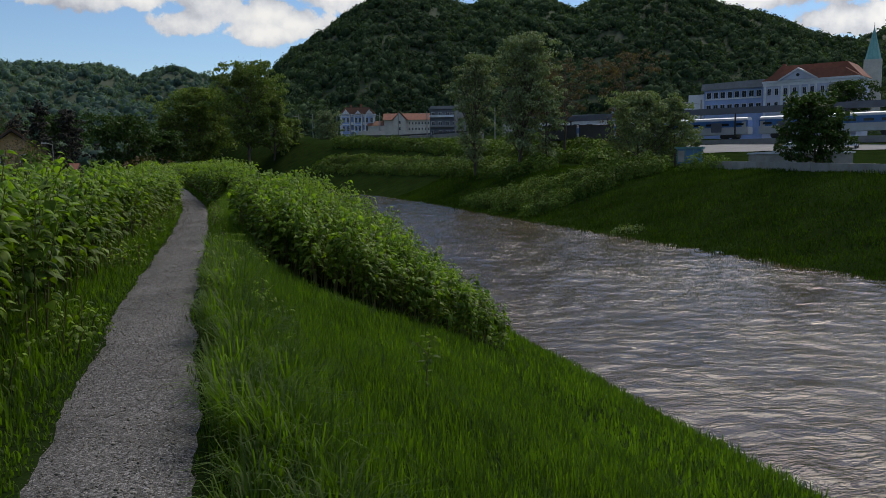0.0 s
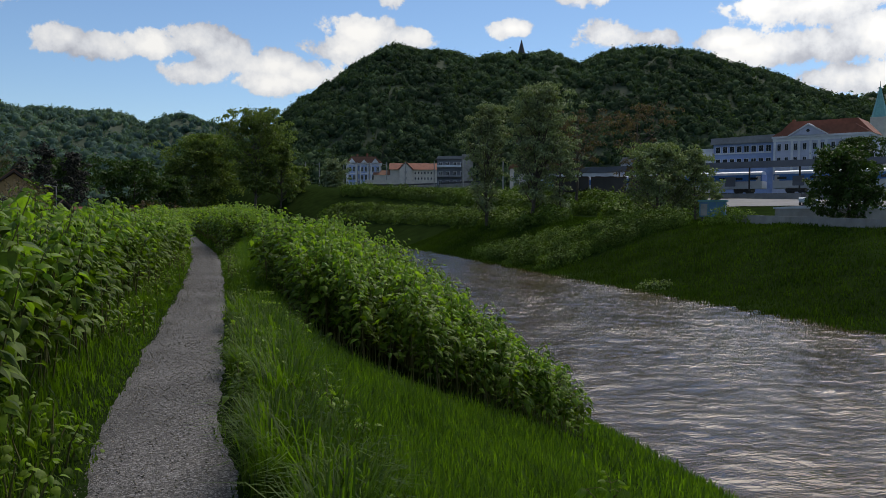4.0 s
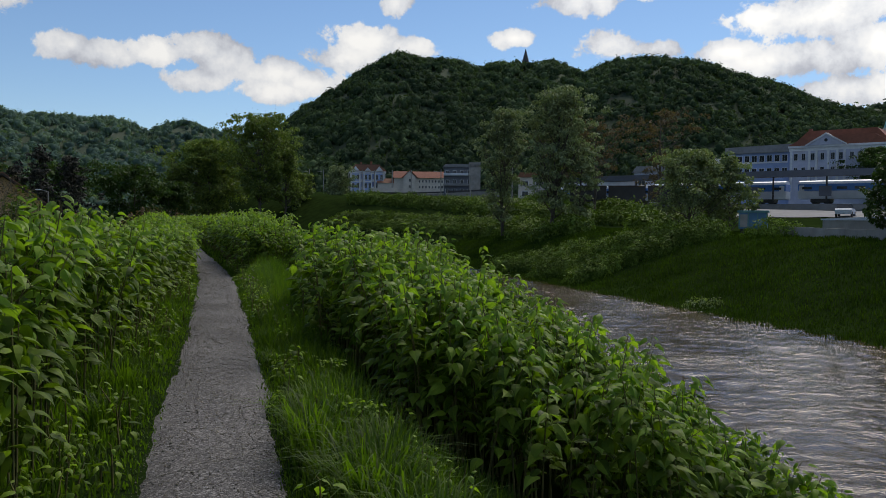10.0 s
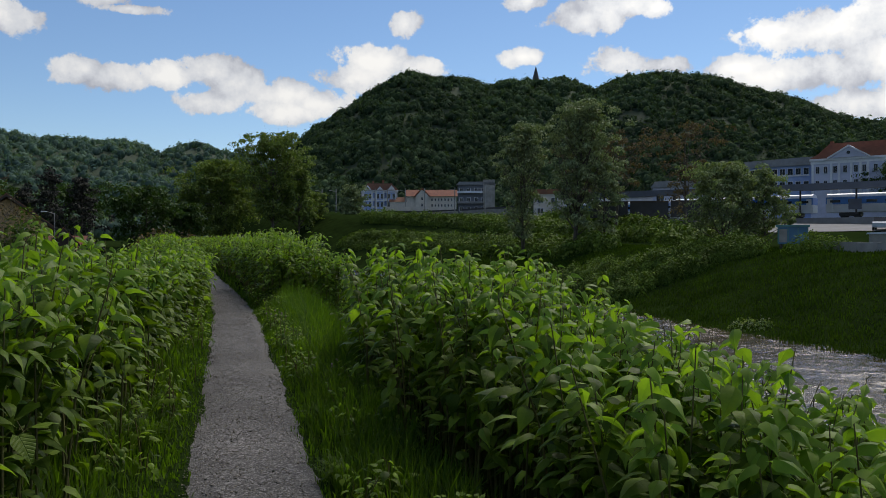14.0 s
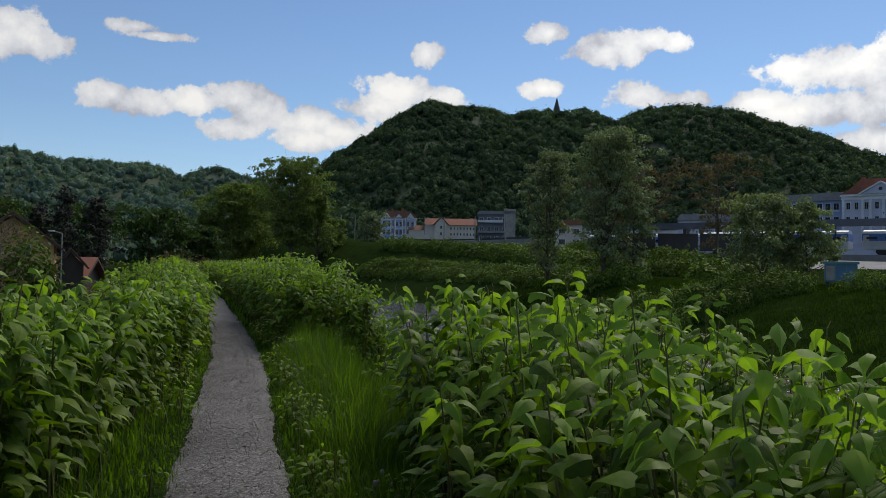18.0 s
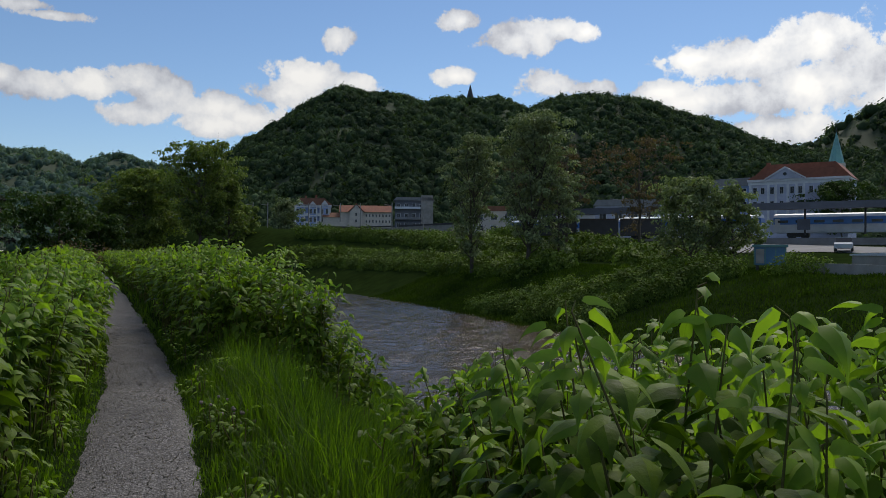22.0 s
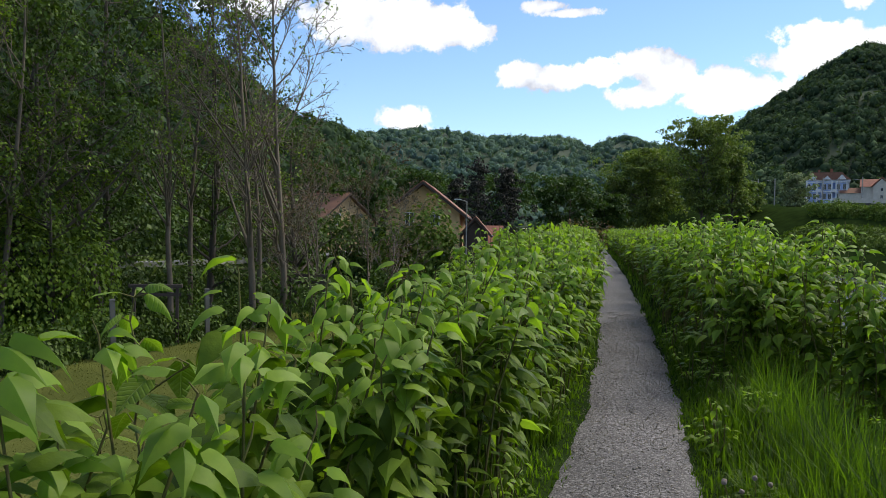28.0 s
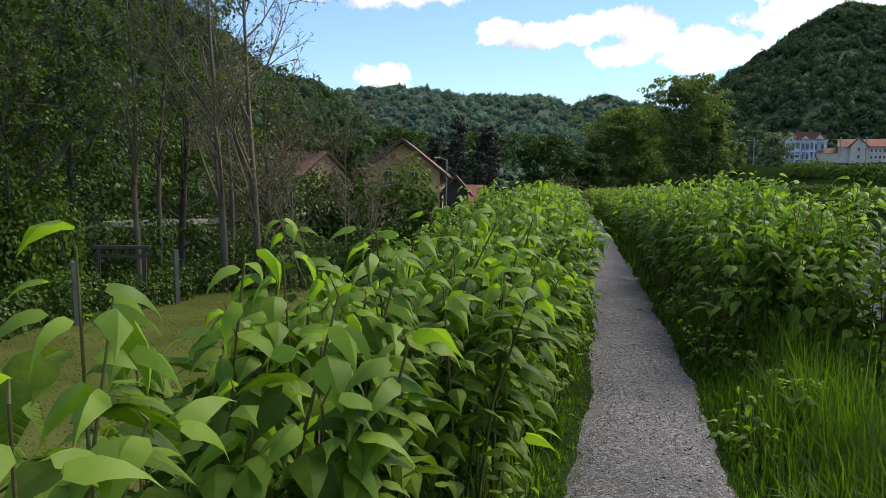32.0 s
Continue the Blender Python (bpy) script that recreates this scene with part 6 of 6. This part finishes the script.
for x, y, top, lx, ly, size in [(-1.5, 24.0, 1.12, 0.02, 0.03, 0.23), (-1.65, 23.55, 1.4, -0.05, 0.0, 0.25), (-2.3, 24.2, 0.75, -0.05, 0.05, 0.22), (-1.1, 26.2, 1.5, 0.05, 0.05, 0.23), (-1.3, 25.6, 1.25, 0.1, -0.05, 0.23), (-1.0, 25.2, 1.0, 0.1, -0.05, 0.22), (-1.6, 25.2, 0.95, 0, -0.1, 0.22), (-0.9, 26.8, 1.2, 0.15, 0, 0.21),
                                (-1.2, 24.6, 0.75, 0.1, -0.05, 0.23), (-2.1, 25.0, 0.85, -0.05, 0, 0.22), (-1.45, 27.2, 1.45, 0, 0.05, 0.21), (-0.85, 28.0, 1.25, 0.15, 0.1, 0.2), (-1.0, 29.2, 1.4, 0.1, 0.05, 0.2), (-0.95, 30.8, 1.35, 0.1, 0.1, 0.2), (-1.9, 22.6, 1.0, -0.05, 0, 0.24), (-1.75, 20.5, 1.3, 0.1, 0, 0.22), (-1.55, 19.2, 1.35, 0.1, 0.05, 0.21),
                                (0.85, 29.3, 0.85, -0.1, -0.1, 0.17), (1.2, 29.9, 1.25, 0, -0.1, 0.18), (1.6, 30.2, 1.35, 0, -0.05, 0.18), (2.07, 31.6, 1.58, 0.05, 0, 0.18), (1.35, 23.0, 0.66, 0.05, 0, 0.16), (1.75, 23.6, 0.5, 0.1, 0, 0.16), (2.2, 25.2, 0.4, 0.1, 0, 0.17), (1.96, 6.85, 0.0, 0.05, 0, 0.15), (-1.5, 9.6, 0.75, 0.2, 0, 0.2)]:
    knotweed_plant(x, y, top, (lx, ly), size)
for k in range(26):
    y = plant_rng.uniform(5.5, 33)
    x = float(path_x(y)) - float(lerp(y, [3, 8, 14, 20, 24, 28, 40], [1.75, 1.3, 1.15, 1.2, 1.0, 0.72, 0.64])) + plant_rng.uniform(-0.25, 0.05)
    knotweed_plant(x, y, plant_rng.uniform(0.55, 1.2), (plant_rng.uniform(0.05, 0.25), plant_rng.gauss(0, 0.1)), plant_rng.uniform(0.17, 0.22))


# ---- loose gravel ----
def pebbles(n):
    y = rng.uniform(2, 36, n) ** 1.0
    x = path_x(y) + rng.uniform(-0.52, 0.52, n)
    r = rng.uniform(0.003, 0.008, n) * np.where(rng.random(n) < 0.03, 1.8, 1.0)
    O = np.array([(1, 0, 0), (-1, 0, 0), (0, 1, 0), (0, -1, 0), (0, 0, 1), (0, 0, -1)], float)
    T = np.array([(0, 2, 4), (2, 1, 4), (1, 3, 4), (3, 0, 4), (2, 0, 5), (1, 2, 5), (3, 1, 5), (0, 3, 5)])
    P = O[None] * (r[:, None] * rng.uniform(0.6, 1.3, (n, 6)))[:, :, None]
    P[:, :, 2] *= 0.6
    P += np.stack([x, y, 0.036 - 0.055 * np.abs((x - path_x(y)) / 0.47) ** 3 + r * 0.2], -1)[:, None]
    F = (T[None] + (np.arange(n) * 6)[:, None, None]).reshape(-1, 3)
    tagged(new("loose_gravel", fast_mesh("loose_gravel", P.reshape(-1, 3), F, M["pebble"])), "loose pale and dark gravel stones on the path", "gravel", kind="stuff")


M["pebble"] = material("pebble", (0.2, 0.19, 0.182), (0.1, 0.095, 0.09), 30, 120, 0.85, island=0.65, bump=0)
pebbles(30000)


# ---- weeds and flowers in the verge ----
def umbel(x, y, h):
    ob = empty("umbel_weed", "flat pale-headed weed in the verge grass", "plant", pose(x, y, float(ground_z(x, y))), "flowering weeds")
    V, F = prisms(np.array([(0, 0, 0), (0, 0, h * 0.7)]), np.array([(0, 0, h * 0.7), (0.03, 0.02, h)]), np.array([0.006, 0.005]), np.array([0.005, 0.003]), 5)
    part("stem", fast_mesh("stem", V, F, M["stem"]), None, ob)
    n = 46
    a, d = rng.uniform(0, 6.28, n), np.sqrt(rng.random(n)) * 0.13
    p = np.column_stack([0.03 + np.cos(a) * d, 0.02 + np.sin(a) * d, h + 0.02 - d * 0.15 + rng.uniform(-0.01, 0.02, n)])
    V, F = leaves(p, a, rng.normal(0, 0.4, n), rng.normal(0, 0.4, n), np.full(n, 0.035), (SMALL_V, SMALL_F))
    tagged(part("flower_head", fast_mesh("flower_head", V, F, M["young_leaf"]), None, ob), kind="stuff")
    n = 14
    k = rng.uniform(0.15, 0.8, n)
    p = np.column_stack([np.zeros(n), np.zeros(n), h * k])
    V, F = leaves(p, rng.uniform(0, 6.28, n), rng.normal(0.1, 0.3, n), rng.normal(0, 0.3, n), rng.uniform(0.1, 0.2, n), (LEAF_V, LEAF_F))
    tagged(part("foliage", fast_mesh("foliage", V, F, M["leaf"]), None, ob), kind="stuff")


for x, y, h in [(1.1, 24.3, 0.3), (0.95, 24.9, 0.32), (1.3, 25.3, 0.35), (0.8, 28.9, 0.75), (1.0, 29.1, 0.7), (0.65, 29.6, 0.65), (1.5, 26.4, 0.5), (0.85, 27.2, 0.4), (1.7, 27.3, 0.6), (0.6, 13.2, 0.35), (0.7, 15.1, 0.3)]:
    umbel(x, y, h)


def clover_clump(x, y, m):
    """A low dark clump of trefoil leaves with a few round faded flower heads."""
    ob = empty("clover_clump", "low dark clover clump with faded flower heads", "plant", pose(x, y, float(ground_z(x, y))), "clover clumps")
    a, d = rng.uniform(0, 6.28, m), np.sqrt(rng.random(m)) * 0.26
    p = np.column_stack([np.cos(a) * d, np.sin(a) * d, 0.05 + (0.2 - d * 0.5) * rng.random(m)])
    yaw = np.repeat(rng.uniform(0, 6.28, m), 3) + np.tile([0, 2.1, 4.2], m)
    V, F = leaves(np.repeat(p, 3, 0), yaw, rng.normal(-0.1, 0.25, 3 * m), rng.normal(0, 0.2, 3 * m), rng.uniform(0.025, 0.05, 3 * m))
    tagged(part("foliage", fast_mesh("foliage", V, F, M["leaf"], smooth=True), None, ob), kind="stuff")
    for k in range(5):
        a, d = rng.uniform(0, 6.28), rng.uniform(0.05, 0.22)
        x0, y0, z0 = math.cos(a) * d, math.sin(a) * d, rng.uniform(0.2, 0.3)
        part("flower_stalk", rod((x0 * 0.7, y0 * 0.7, 0), (x0, y0, z0), 0.002, sides=5), M["stem"], ob)
        head = part("flower_head", fast_mesh("flower_head", *crowns(np.array([(x0, y0, z0 + 0.01)]), 0.014, 1.0, 2, 0.12), M["faded_flower"], smooth=True), None, ob, "faded greyish-pink clover head")


M["faded_flower"] = material("faded_flower", (0.3, 0.24, 0.22), (0.18, 0.15, 0.12), 40, 200, 0.9)
for x, y, m in [(0.72, 24.9, 90), (0.85, 25.2, 80), (0.68, 25.6, 60), (0.75, 19.6, 60)]:
    clover_clump(x, y, m)


def nettles(n):
    """Low leafy weeds at the foot of the grass beside the path."""
    y = rng.uniform(6, 33, n)
    right = rng.random(n) < 0.75
    x = path_x(y) + np.where(right, rng.uniform(0.5, 1.3, n), -rng.uniform(0.5, 1.0, n))
    keep = (waver(x * 2, y, 0.7) > 0.15)
    x, y = x[keep], y[keep]
    V, F, S = knotweed(x, y, rng.uniform(0.12, 0.4, len(x)), rng.normal(0, 0.05, len(x)), rng.normal(0, 0.05, len(x)), 10, 0.075)
    tagged(new("verge_weeds", fast_mesh("verge_weeds", V, F, MATS_PLANT, S)), "low leafy green weeds along the gravel's edge", "weeds", kind="stuff")


nettles(1500)
